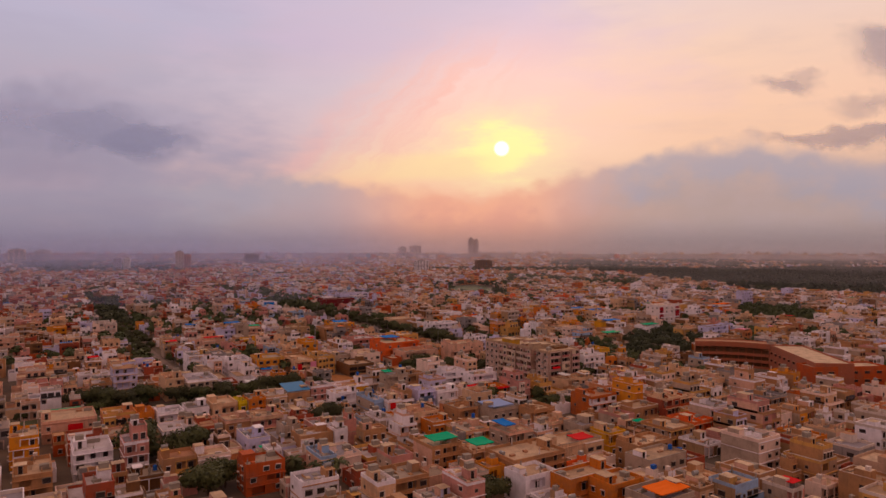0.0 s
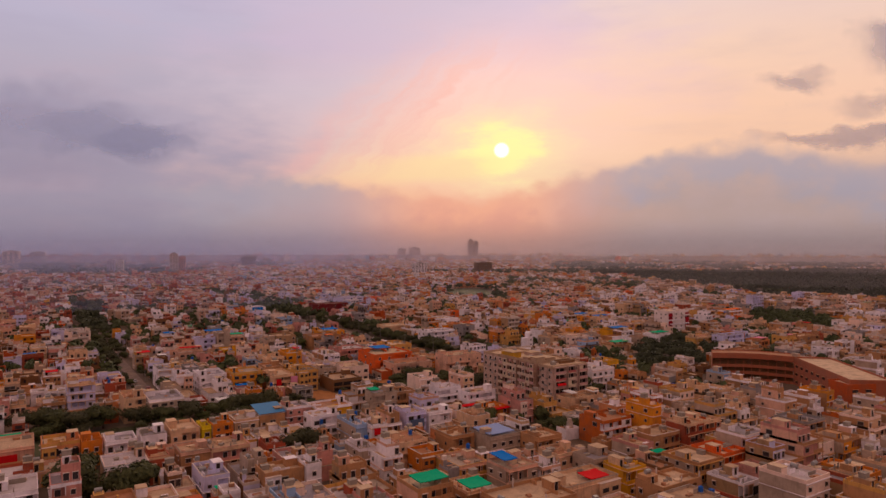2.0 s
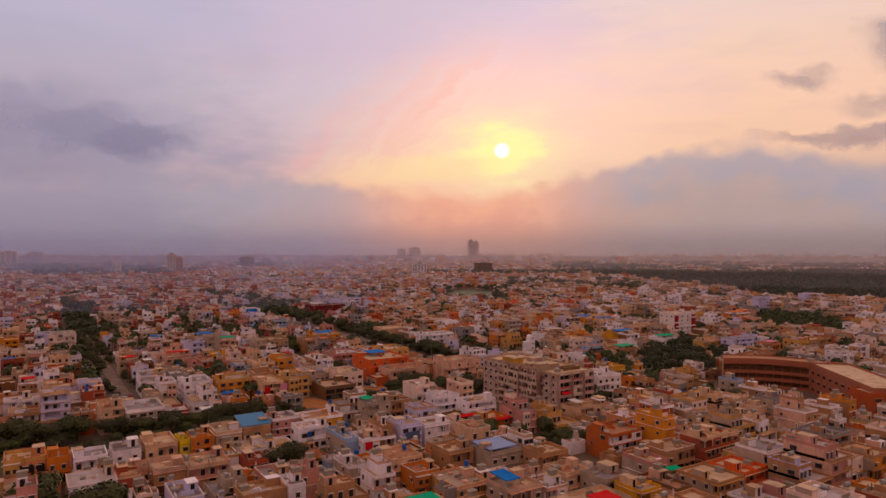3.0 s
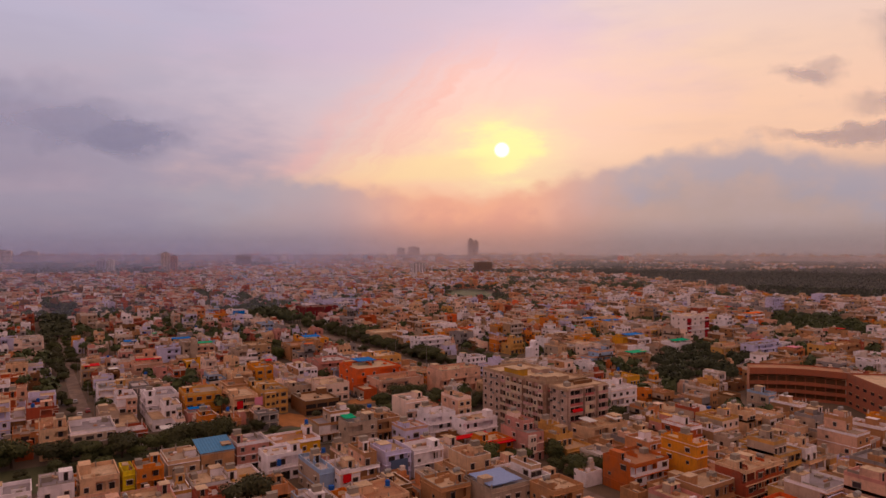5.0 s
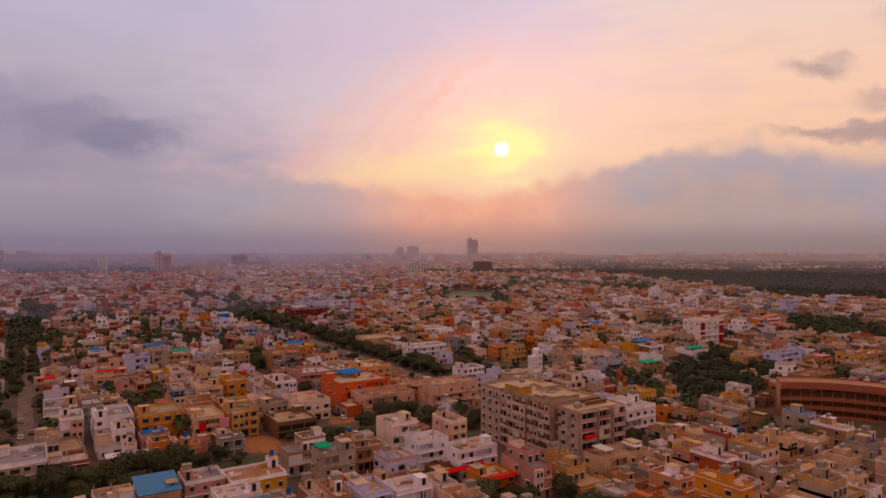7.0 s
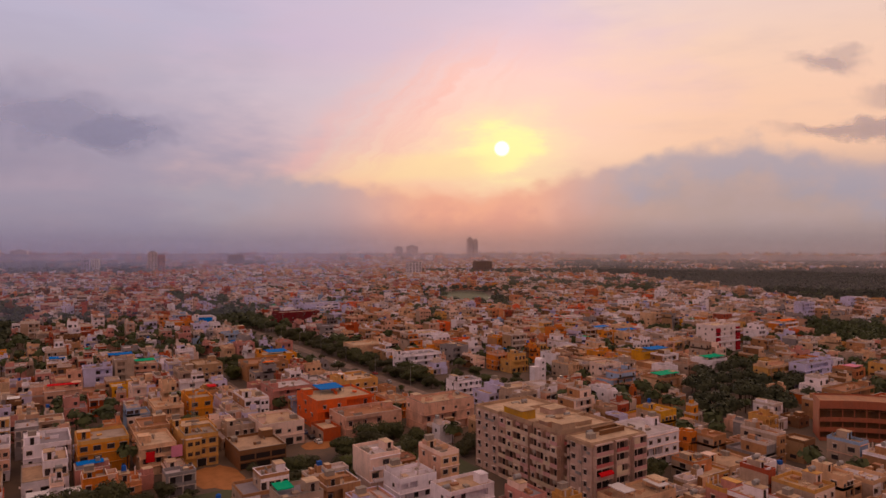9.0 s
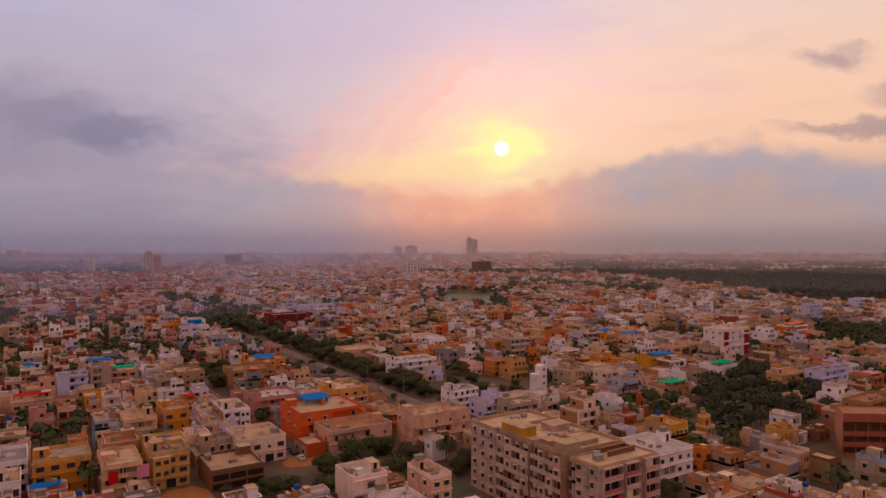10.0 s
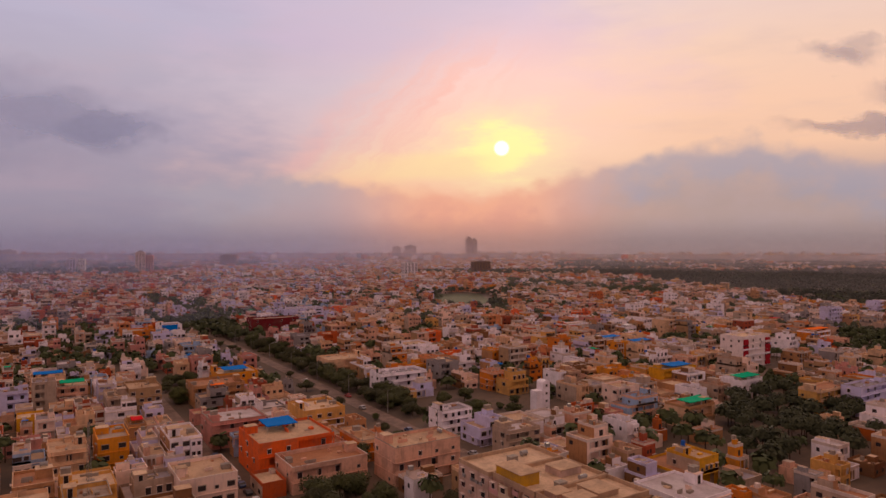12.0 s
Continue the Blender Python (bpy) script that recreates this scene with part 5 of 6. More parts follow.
def palm_meshes():
    s = Shape()
    for i in range(6):
        s.tube((0.05 * i, 0, i * 1.1), (0.05 * (i + 1), 0, (i + 1) * 1.1), 0.2 - 0.01 * i, 0.18 - 0.01 * i, BARK, 8)
    trunk = s.mesh("trunk")
    s = Shape()
    r = random.Random(5)
    for i in range(18):
        a = i * 2.4 + r.uniform(-0.2, 0.2)
        lift = r.uniform(0.1, 1.0)
        p = Vector((0.3, 0, 6.6))
        for j in range(6):
            stepv = Vector((math.cos(a), math.sin(a), lift - 0.32 * j)) * 0.5
            q = p + stepv
            w = Vector((-math.sin(a), math.cos(a), 0)) * (0.42 if j < 5 else 0.15)
            drop = Vector((0, 0, -0.22))
            s.quad(tuple(p), tuple(q), tuple(q + w + drop), tuple(p + w + drop), LEAF[1])
            s.quad(tuple(q), tuple(p), tuple(p - w + drop), tuple(q - w + drop), LEAF[1])
            p = q
    return trunk, s.mesh("crown")


PALM = palm_meshes()


def palm(x, y, size=1.0):
    root = thing("palm_tree", "palm tree with drooping green fronds between houses", "palm", "palms", at=(x, y, 0), turn=x * 40 % 360)
    part("trunk", PALM[0], root)
    part("crown", PALM[1], root)
    root.scale = (size,) * 3


rt = random.Random(11)


def grove(x0, y0, x1, y1, step, size, jitter=0.35):
    y = y0
    while y < y1:
        x = x0
        while x < x1:
            px, py = x + rt.uniform(-jitter, jitter) * step, y + rt.uniform(-jitter, jitter) * step
            if rt.random() < 0.86 and free(px - 1.2, py - 1.2, px + 1.2, py + 1.2):
                tree(px, py, size * rt.uniform(0.55, 1.4))
            x += step
        y += step


# the green strip along the lane, trees in the avenue, and groves
reserve(33, 166, 54, 181)
grove(-10, 286, 130, 304, 8.5, 0.85, 0.5)
grove(148, 292, 204, 312, 8.5, 1.1, 0.5)
grove(186, 312, 206, 327, 7.0, 1.15)
grove(251, 384, 259, 620, 6.6, 1.2)
grove(230, 322, 238, 372, 9.0, 0.9)
grove(230, 238, 246, 280, 7.0, 1.3)
grove(260, 352, 320, 404, 13.0, 0.95)
grove(164, 222, 181, 234, 5.5, 1.2)
grove(186, 206, 193, 224, 5.5, 1.0)
grove(180, 455, 196, 500, 6.0, 1.1)
grove(62, 330, 65, 400, 13.0, 0.8)
grove(237.6, 384, 239, 620, 15.0, 0.8)
for x, y, k in ((26, 313, 1.7), (31, 307, 1.8), (38, 305, 2.0), (45, 306, 1.9), (20, 318, 1.8), (56, 302, 1.5), (64, 301, 1.7), (75, 299, 1.6)):
    tree(x, y, k)
    reserve(x - 3, y - 3, x + 3, y + 3)
grove(73, 385, 75, 450, 12.0, 0.7)
for y in range(448, 620, 8):
    tree(64.6 + rt.uniform(-1, 1), y + rt.uniform(-2, 2), rt.uniform(0.8, 1.3))
    if rt.random() < 0.4:
        tree(72.6 + rt.uniform(-0.8, 0.8), y + 4 + rt.uniform(-2, 2), rt.uniform(0.7, 1.1))
for x, y, k in ((92, 299, 1.8), (99, 301, 1.9), (106, 299.5, 1.7), (85, 297, 1.4), (30, 231, 2.6), (43, 219, 2.3), (42, 184, 2.2), (48, 190, 1.5), (66, 186, 1.2), (102, 139, 1.8), (97, 235, 1.8), (209, 340, 1.5), (333, 557, 1.6), (331, 593, 1.7),
                (310, 371, 1.4), (437, 434, 1.9), (276, 369, 1.3), (56, 416, 1.3), (64, 560, 1.3), (76, 391, 1.3), (210, 292, 1.2), (216, 296, 1.3), (222, 290, 1.2)):
    tree(x, y, k)
    reserve(x - 2.2 * k, y - 2.2 * k, x + 2.2 * k, y + 2.2 * k)
for x, y, k in ((75, 172, 1.1), (66, 183, 1.0), (99, 372, 1.1), (84, 368, 1.0), (70, 178, 0.9)):
    palm(x, y, k)
    reserve(x - 1.5, y - 1.5, x + 1.5, y + 1.5)
for box in ((-20, 276, 132, 304), (132, 290, 206, 327), (226, 372, 262, 640), (227, 318, 240, 372), (229, 236, 247, 284), (262, 350, 318, 404), (164, 222, 182, 234), (184, 204, 193, 226),
            (178, 453, 196, 502), (61, 322, 65.9, 620), (72.5, 384, 75, 620), (226, 282, 240, 322)):
    reserve(*box)
# bare orange earth of an empty plot, and the lawn of a park
s = Shape()
rr = random.Random(3)
s.poly([(137 + (7.5 + rr.uniform(-2, 1.2)) * math.cos(a * 0.35), 314 + (12 + rr.uniform(-3, 1.5)) * math.sin(a * 0.35), 0.06) for a in range(18)], EARTH)
single("bare_plot", s, "bare orange earth of an empty building plot", "ground", kind="structure")
s = Shape()
s.poly([(174.5 + (6.5 + rr.uniform(-1.5, 1.0)) * math.cos(a * 0.35), 327.5 + (5.2 + rr.uniform(-1.2, 0.8)) * math.sin(a * 0.35), 0.07) for a in range(18)], EARTH)
single("bare_plot", s, "orange earth spilled over a street end", "ground", kind="structure")
reserve(131, 303, 143, 325)
s = Shape()
s.box(-20, 277.5, 0, 206, 303, 0.05, LAWN, bottom=False)
single("green_strip", s, "dusty green strip of grass under street trees", "grass", kind="structure")
s = Shape()
s.poly([(505, 740, 0.08), (560, 730, 0.08), (670, 915, 0.08), (600, 950, 0.08)], LAWN)
single("park_lawn", s, "dry green lawn of a city park ringed by trees", "lawn", kind="structure")
for i in range(6):
    reserve(505 + i * 18, 735 + i * 30, 575 + i * 18, 775 + i * 30)


def wood(name, label, spots, seed, per=46, leaf=1.1, mat=WOOD):
    """Far tree tops, too many to count, as one sheet of leaf sprays."""
    r = random.Random(seed)
    s = Shape()
    for x, y, q, h in spots:
        for i in range(per):
            dv = Vector((r.gauss(0, 1), r.gauss(0, 1), abs(r.gauss(0, 0.8)))).normalized()
            p = Vector((x, y, h - q)) + Vector((dv.x * q, dv.y * q, dv.z * q)) * r.uniform(0.7, 1.08)
            nrm = (dv + Vector((r.uniform(-0.6, 0.6), r.uniform(-0.6, 0.6), r.uniform(-0.1, 0.6)))).normalized()
            u = nrm.cross(Vector((r.uniform(-1, 1), r.uniform(-1, 1), r.uniform(-1, 1)))).normalized()
            w = nrm.cross(u)
            k = leaf * r.uniform(0.7, 1.4) * q / 3.5
            s.poly([tuple(p + u * k), tuple(p + w * k), tuple(p - u * k), tuple(p - w * k)], mat)
        s.tube((x, y, 0), (x, y, h - q * 0.4), 0.25, 0.15, BARK, 5, False)
        ring = [(x + q * 0.75 * math.cos(t), y + q * 0.75 * math.sin(t)) for t in (0, 1.26, 2.51, 3.77, 5.03)]
        for (ax, ay), (bx, by) in zip(ring, ring[1:] + ring[:1]):
            s.poly([(ax, ay, h - q * 1.1), (bx, by, h - q * 1.1), (x, y, h - q * 0.25)], mat)
    return single(name, s, label, "trees", kind="stuff")


def scatter(polygon_box, n, seed, q=(2.6, 4.6), h=(6, 10), keep=None, hold=True):
    r = random.Random(seed)
    x0, y0, x1, y1 = polygon_box
    out = []
    for i in range(n):
        x, y = r.uniform(x0, x1), r.uniform(y0, y1)
        if keep is None or keep(x, y):
            out.append((x, y, r.uniform(*q), r.uniform(*h)))
            if hold:
                reserve(x - 5.5, y - 5.5, x + 4, y + 4)
    return out


def inside(cx, cy, rx, ry, turn=0.0):
    c, sn = math.cos(radians(turn)), math.sin(radians(turn))
    return lambda x, y: (((x - cx) * c + (y - cy) * sn) / rx) ** 2 + (((y - cy) * c - (x - cx) * sn) / ry) ** 2 < 1


# groves seen over the roofs
wood("grove", "dense dark green grove between houses", scatter((295, 245, 460, 350), 330, 1, keep=inside(364, 292, 56, 25, 28)), 2, 230, 0.5)
wood("grove", "dense dark green grove beyond the school", scatter((540, 300, 690, 430), 230, 3, keep=inside(612, 360, 70, 34, 40)), 4, 110, 0.7)
wood("grove", "dark trees round the park lawn", scatter((470, 700, 720, 990), 420, 5, keep=lambda x, y: 0.8 < ((x - 585) * 0.84 - (y - 838) * 0.54) ** 2 / 48 ** 2 + ((x - 585) * 0.54 + (y - 838) * 0.84) ** 2 / 115 ** 2 < 1.35), 6, 50)
wood("grove", "dark trees along the avenue", scatter((246, 620, 262, 760), 60, 7), 8, 60)
wood("grove", "dark trees beside the maroon hall", scatter((215, 640, 270, 760), 75, 9, keep=inside(242, 705, 26, 60)), 10, 60)
wood("grove", "dark street trees of the western street", scatter((62, 616, 78, 760), 70, 13) + scatter((72, 760, 94, 900), 34, 33), 14, 60)


def tree_band(i):
    r = random.Random(100 + i)
    out = []
    for k in range(48):
        a, l = r.uniform(330, 1700), r.uniform(-0.62, 0.62)
        cx, cy = FWD.x * a + RIGHT.x * l * a, FWD.y * a + RIGHT.y * l * a
        for j in range(r.randint(5, 16)):
            x, y = cx + r.gauss(0, 9), cy + r.gauss(0, 22)
            if free(x - 2, y - 2, x + 2, y + 2):
                out.append((x, y, r.uniform(2.4, 4.2), r.uniform(6, 9)))
                reserve(x - 3, y - 3, x + 3, y + 3)
    return out


wood("street_trees", "scattered dark green trees among the roofs", tree_band(0) + tree_band(1) + tree_band(2) + tree_band(3) + tree_band(4) + tree_band(5) + tree_band(6), 15, 40)


def BELT(x, y):
    """A belt of trees across the middle distance, with gaps."""
    a, l = x * FWD.x + y * FWD.y, x * RIGHT.x + y * RIGHT.y
    return 1080 < a < 1420 and 0.1 < l / a < 0.3 and noise.noise((x * 0.011, y * 0.011, 5.0)) > 0.02


wood("grove", "dark belt of trees among distant houses", scatter((600, 600, 1100, 1200), 2600, 25, (3.5, 5.5), (8, 12), BELT), 26, 24, 0.9)
# the wide wood on the plain to the east
def FAR_WOOD(x, y):
    a, l = x * FWD.x + y * FWD.y, x * RIGHT.x + y * RIGHT.y
    return x > 890 + 0.5 * max(0.0, y - 540) + 20 * math.sin(y * 0.02) and a < 1900 + 80 * math.sin(x * 0.01) and l > 0.1 * a


def PLAIN(x, y):
    """Open land with few roofs beyond the wood."""
    a, l = x * FWD.x + y * FWD.y, x * RIGHT.x + y * RIGHT.y
    return a > 1850 and l > 0.16 * a

def WEST_PLAIN(x, y):
    """Low wooded land with few roofs, far to the west."""
    a, l = x * FWD.x + y * FWD.y, x * RIGHT.x + y * RIGHT.y
    return a < 3200 and a > 1520 + 60 * math.sin(x * 0.013) + 3900 * max(0.0, l / a + 0.47) and l < -0.1 * a and l > -0.75 * a

wood("woodland", "low dark trees on the far western plain", scatter((-1000, 900, 900, 3300), 5200, 29, (6.0, 10), (6, 10), WEST_PLAIN, False), 30, 9, 1.7, WOODLAND)
wood("woodland", "wide dark woodland on the plain beyond the houses", scatter((880, -80, 2000, 1500), 7000, 21, (5.0, 8.5), (8, 14), FAR_WOOD, False), 22, 34, 0.6, WOODLAND)
wood("woodland", "scattered dark trees on the far plain", scatter((1200, -300, 3100, 2700), 6500, 27, (5.0, 8.5), (7, 11), PLAIN, False), 28, 10, 1.5, WOODLAND)
BAND = lambda x, y: inside(1170, 1395, 330, 120, -35)(x, y)
wood("woodland", "dark belt of trees across the far city", scatter((850, 1200, 1500, 1600), 1700, 23, (4, 7), (7, 11), BAND), 24, 18, 1.3)

# ---- the rest of the city ----
rc = random.Random(4)
CENTRE_MIX = ["cream", "cream", "white", "plaster", "white", "lilac", "pink", "peach", "tan", "pinkcream", "peach", "yellowcream", "orange", "plaster", "pink", "yelloworange", "white", "greycream", "tan", "brown", "pinkcream", "stone"]
COOL_MIX = ["white", "white", "greycream", "pinkcream", "lilac", "plaster", "tan", "pink", "cream", "white", "grey", "brick", "pinkcream", "stone", "cream"]
WARM_MIX = ["peach", "orange", "cream", "yelloworange", "tan", "terracotta", "pinkcream", "vividorange", "yellowcream", "brown", "stone", "cream", "peach", "white"]
LEFT_MIX = ["white", "lilac", "pink", "lilac", "pink", "brick", "grey", "plaster", "plaster", "terracotta", "lilac", "pink", "grey", "skyblue", "white", "lilac", "pink", "pinkcream"]


def paint_for(x, y):
    side = (x * RIGHT.x + y * RIGHT.y) / max(60.0, x * FWD.x + y * FWD.y)
    u = rc.random()
    a = x * FWD.x + y * FWD.y
    if side < -0.1 and rc.random() < (0.5 if a < 560 else 0.82):
        return rc.choice(LEFT_MIX if side > -0.32 else ("brown", "pinkcream", "brick", "stone", "pink", "pink", "terracotta", "grey", "lilac", "pinkcream", "brick", "white"))
    if rc.random() < 0.08:
        return rc.choice(("brown", "terracotta", "brick", "grey", "skyblue", "yellow", "redorange"))
    if side > 0.22 and rc.random() < (0.5 if side > 0.3 and a > 480 else 0.3):
        return rc.choice(("white", "cream", "greycream", "grey", "yellowcream", "plaster", "stone", "tan", "white"))
    if a > 380 and u < 0.26:
        return rc.choice(("white", "white", "plaster", "cream", "pinkcream", "lilac"))
    if u < 0.5:
        return rc.choice(CENTRE_MIX)
    return rc.choice(WARM_MIX if rc.random() < 0.32 + 0.35 * math.exp(-((side - 0.05) / 0.2) ** 2) - 0.1 * (abs(side) > 0.3) else COOL_MIX)


def heights():
    u = rc.random()
    return rc.uniform(4.0, 5.0) if u < 0.16 else rc.uniform(6.6, 8.2) if u < 0.64 else rc.uniform(9.4, 11.0) if u < 0.95 else rc.uniform(12.5, 14.5)


def headroom(x, y, w, d, h):
    """Low sheds stand close before the street fronts; taller houses keep their distance."""
    a = x * FWD.x + y * FWD.y
    if a > 380:
        return h
    for kx, ky, kw, kd in KNOWN:
        gap = ky - (y + d)
        shift = 0.55 * max(0.0, gap + d * 0.5)
        if -6 < gap < 22 and x + shift < kx + kw and x + w + shift > kx:
            h = min(h, 3.9 + 0.3 * max(0.0, gap))
    return h


def simple_house(s, x, y, w, d, h, col, detail):
    """A house of the crowd: stepped walls, open galleries, sunk roofs, stair head, tank and openings on the street sides."""
    wall = WALL[col]
    bare = WALL[rc.choice(("tan", "greycream", "tanplain", "brown"))] if rc.random() < 0.45 else None
    trim = TRIM if rc.random() < 0.5 else wall
    roofs = COOLROOF if col in COOL else ROOF
    top = h - 0.8
    st = max(1, round(top / 3.1))
    fl = top / st
    low, blocks = st, []
    if st > 1 and rc.random() < 0.55:
        low = st - 1
        uw, ud = w * rc.uniform(0.45, 0.85), d * rc.uniform(0.5, 0.95)
        ux, uy = x + rc.choice((0.0, w - uw)), y + rc.choice((0.0, d - ud))
        blocks.append((ux, uy, ux + uw, uy + ud, low * fl, top))
    zl = low * fl
    deep = 1.5 if detail >= 1 and rc.random() < 0.72 else 0.0
    s.box(x, y + deep, 0, x + w, y + d, zl, wall, rc.choice(roofs), False, bare)
    if deep:
        a = rc.choice((0.0, 0.0, w * 0.4, w * 0.1))
        b = w if a > 0.2 * w else w * rc.choice((0.55, 0.85, 1.0))
        for z, on in ((0.0, rc.random() < 0.6), (fl, True), (2 * fl, True), (3 * fl, True)):
            if z > zl - 1:
                break
            if not on:
                s.box(x, y, z, x + w, y + deep, z + fl, wall, None, False, bare)
                continue
            if a > 0.3:
                s.box(x, y, z, x + a, y + deep, z + fl, wall, None, False, bare)
            if w - b > 0.3:
                s.box(x + b, y, z, x + w, y + deep, z + fl, wall, None, False, bare)
            s.box(x + a, y, z + fl - 0.22, x + b, y + deep, z + fl, trim)
            s.box(x + a, y, z, x + b, y + 0.14, z + (0.95 if z else 0.2), trim if rc.random() < 0.5 else wall)
            if detail >= 2:
                for cx in (a, (a + b) / 2, b - 0.28):
                    s.box(x + cx, y + 0.002, z + 0.2, x + cx + 0.28, y + 0.28, z + fl - 0.22, trim, None, False)
    for x0, y0, x1, y1, z0, z1 in blocks:
        s.box(x0, y0, z0, x1, y1, z1, wall, rc.choice(roofs), False, bare)
        if detail >= 1:
            s.ring(x0, y0, x1, y1, z1, z1 + 0.8, 0.18, trim)
    if detail >= 1:
        s.ring(x, y, x + w, y + d, zl, zl + 0.8, 0.18, trim if rc.random() < 0.5 else wall)
    if detail >= 2 and rc.random() < 0.55:
        s.ring(x - 0.05, y - 0.05, x + w + 0.05, y + d + 0.05, zl + 0.802, zl + 0.9, 0.28, rc.choice((TRIM, wall, wall)))
    if detail >= 1 and not deep and low > 1 and rc.random() < 0.6:
        jw = w * rc.uniform(0.35, 0.6)
        jx = x + rc.choice((0.05, w - jw - 0.05))
        s.box(jx, y - 1.0, fl, jx + jw, y - 0.002, zl - 0.02, trim if rc.random() < 0.5 else wall)
        for k in range(1, low):
            for f in (0.12, 0.58):
                s.quad((jx + jw * f, y - 1.02, k * fl + 0.95), (jx + jw * (f + 0.3), y - 1.02, k * fl + 0.95), (jx + jw * (f + 0.3), y - 1.02, k * fl + 2.1), (jx + jw * f, y - 1.02, k * fl + 2.1), GLASS)
    bx0, by0, bx1, by1, _, zt = blocks[-1] if blocks else (x, y, x + w, y + d, 0, zl)
    if rc.random() < 0.8:
        sw, sd = (bx1 - bx0) * rc.uniform(0.25, 0.45), (by1 - by0) * rc.uniform(0.25, 0.45)
        sx, sy = bx0 + rc.choice((0.2, bx1 - bx0 - sw - 0.2)), by0 + rc.uniform(0.1, 0.95) * (by1 - by0 - sd)
        z2 = zt + rc.uniform(1.8, 2.6)
        s.box(sx, sy, zt + 0.02, sx + sw, sy + sd, z2, wall if rc.random() < 0.6 else trim, rc.choice(ROOF), False, bare)
        if detail >= 1 and rc.random() < 0.5:
            s.box(sx + 0.3, sy + 0.3, z2, sx + 1.5, sy + 1.4, z2 + 1.1, rc.choice((CONCRETE, CONCRETE, TRIM, TANKGREY, TRIM) if rc.random() < 0.9 else (TANKBLUE,)), None, False)
    if detail >= 1:
        for q in range(rc.randint(1, 4) if detail >= 2 else rc.randint(0, 2)):
            ax, ay = rc.uniform(bx0 + 0.3, bx1 - 1.2), rc.uniform(by0 + 0.3, by1 - 1.2)
            s.box(ax, ay, zt + 0.02, min(ax + rc.uniform(0.2, 2.5), bx1 - 0.2), min(ay + rc.uniform(0.2, 2.2), by1 - 0.2), zt + rc.uniform(0.3, 1.6), rc.choice((wall, CONCRETE, trim, ROOF[2])), rc.choice(ROOF), False)
    if rc.random() < 0.03:
        mat = rc.choice((BLUE, BLUE, BLUE, GREEN, GREEN, RED, RED, ORANGE, WHITE, PINK))
        s.box(bx0 + 0.4, by0 + 0.3, zt + 2.0, bx0 + (bx1 - bx0) * rc.uniform(0.5, 0.9), by0 + (by1 - by0) * 0.6, zt + 2.1, mat)
        s.box(bx0 + 0.5, by0 + 0.4, zt, bx0 + 0.6, by0 + 0.5, zt + 2.0, STEEL, None, False)
        s.box(bx0 + (bx1 - bx0) * 0.45, by0 + 0.4, zt, bx0 + (bx1 - bx0) * 0.45 + 0.1, by0 + 0.5, zt + 2.0, STEEL, None, False)
    if detail == 0:
        return
    n, m = max(1, int(w / 3.1)), max(1, int(d / 4.0))
    for k in range(st):
        z = k * fl + 0.95
        x0, x1, yf = (x, x + w, y + deep) if k < low else (blocks[0][0], blocks[0][2], blocks[0][1])
        if detail >= 2 and k and not deep:
            s.box(x - 0.15, y - 0.35, k * fl - 0.14, x + w, y, k * fl, trim)
        for i in range(n):
            if rc.random() < 0.2:
                continue
            c, hw = x0 + (x1 - x0) * (i + 0.5) / n, rc.choice((0.6, 0.8, 1.1))
            s.quad((c - hw, yf - 0.03, z - 0.5 * (deep > 0)), (c + hw, yf - 0.03, z - 0.5 * (deep > 0)), (c + hw, yf - 0.03, z + 1.25), (c - hw, yf - 0.03, z + 1.25), GLASS)
            if detail >= 2 and not deep and rc.random() < 0.7:
                s.box(c - hw - 0.2, yf - 0.45, z + 1.4, c + hw + 0.2, yf, z + 1.48, trim)
        for i in range(m):
            if rc.random() < 0.4:
                continue
            c, hw = y + d * (i + 0.5) / m, rc.choice((0.5, 0.75, 1.0))
            if k >= low and not blocks[0][1] + 0.5 < c < blocks[0][3] - 0.5:
                continue
            s.quad((x0 - 0.03, c + hw, z), (x0 - 0.03, c - hw, z), (x0 - 0.03, c - hw, z + 1.2), (x0 - 0.03, c + hw, z + 1.2), GLASS)


def in_view(x, y, margin=45.0):
    a, l = x * FWD.x + y * FWD.y, x * RIGHT.x + y * RIGHT.y
    return a > 95 and abs(l) < 0.69 * a + margin


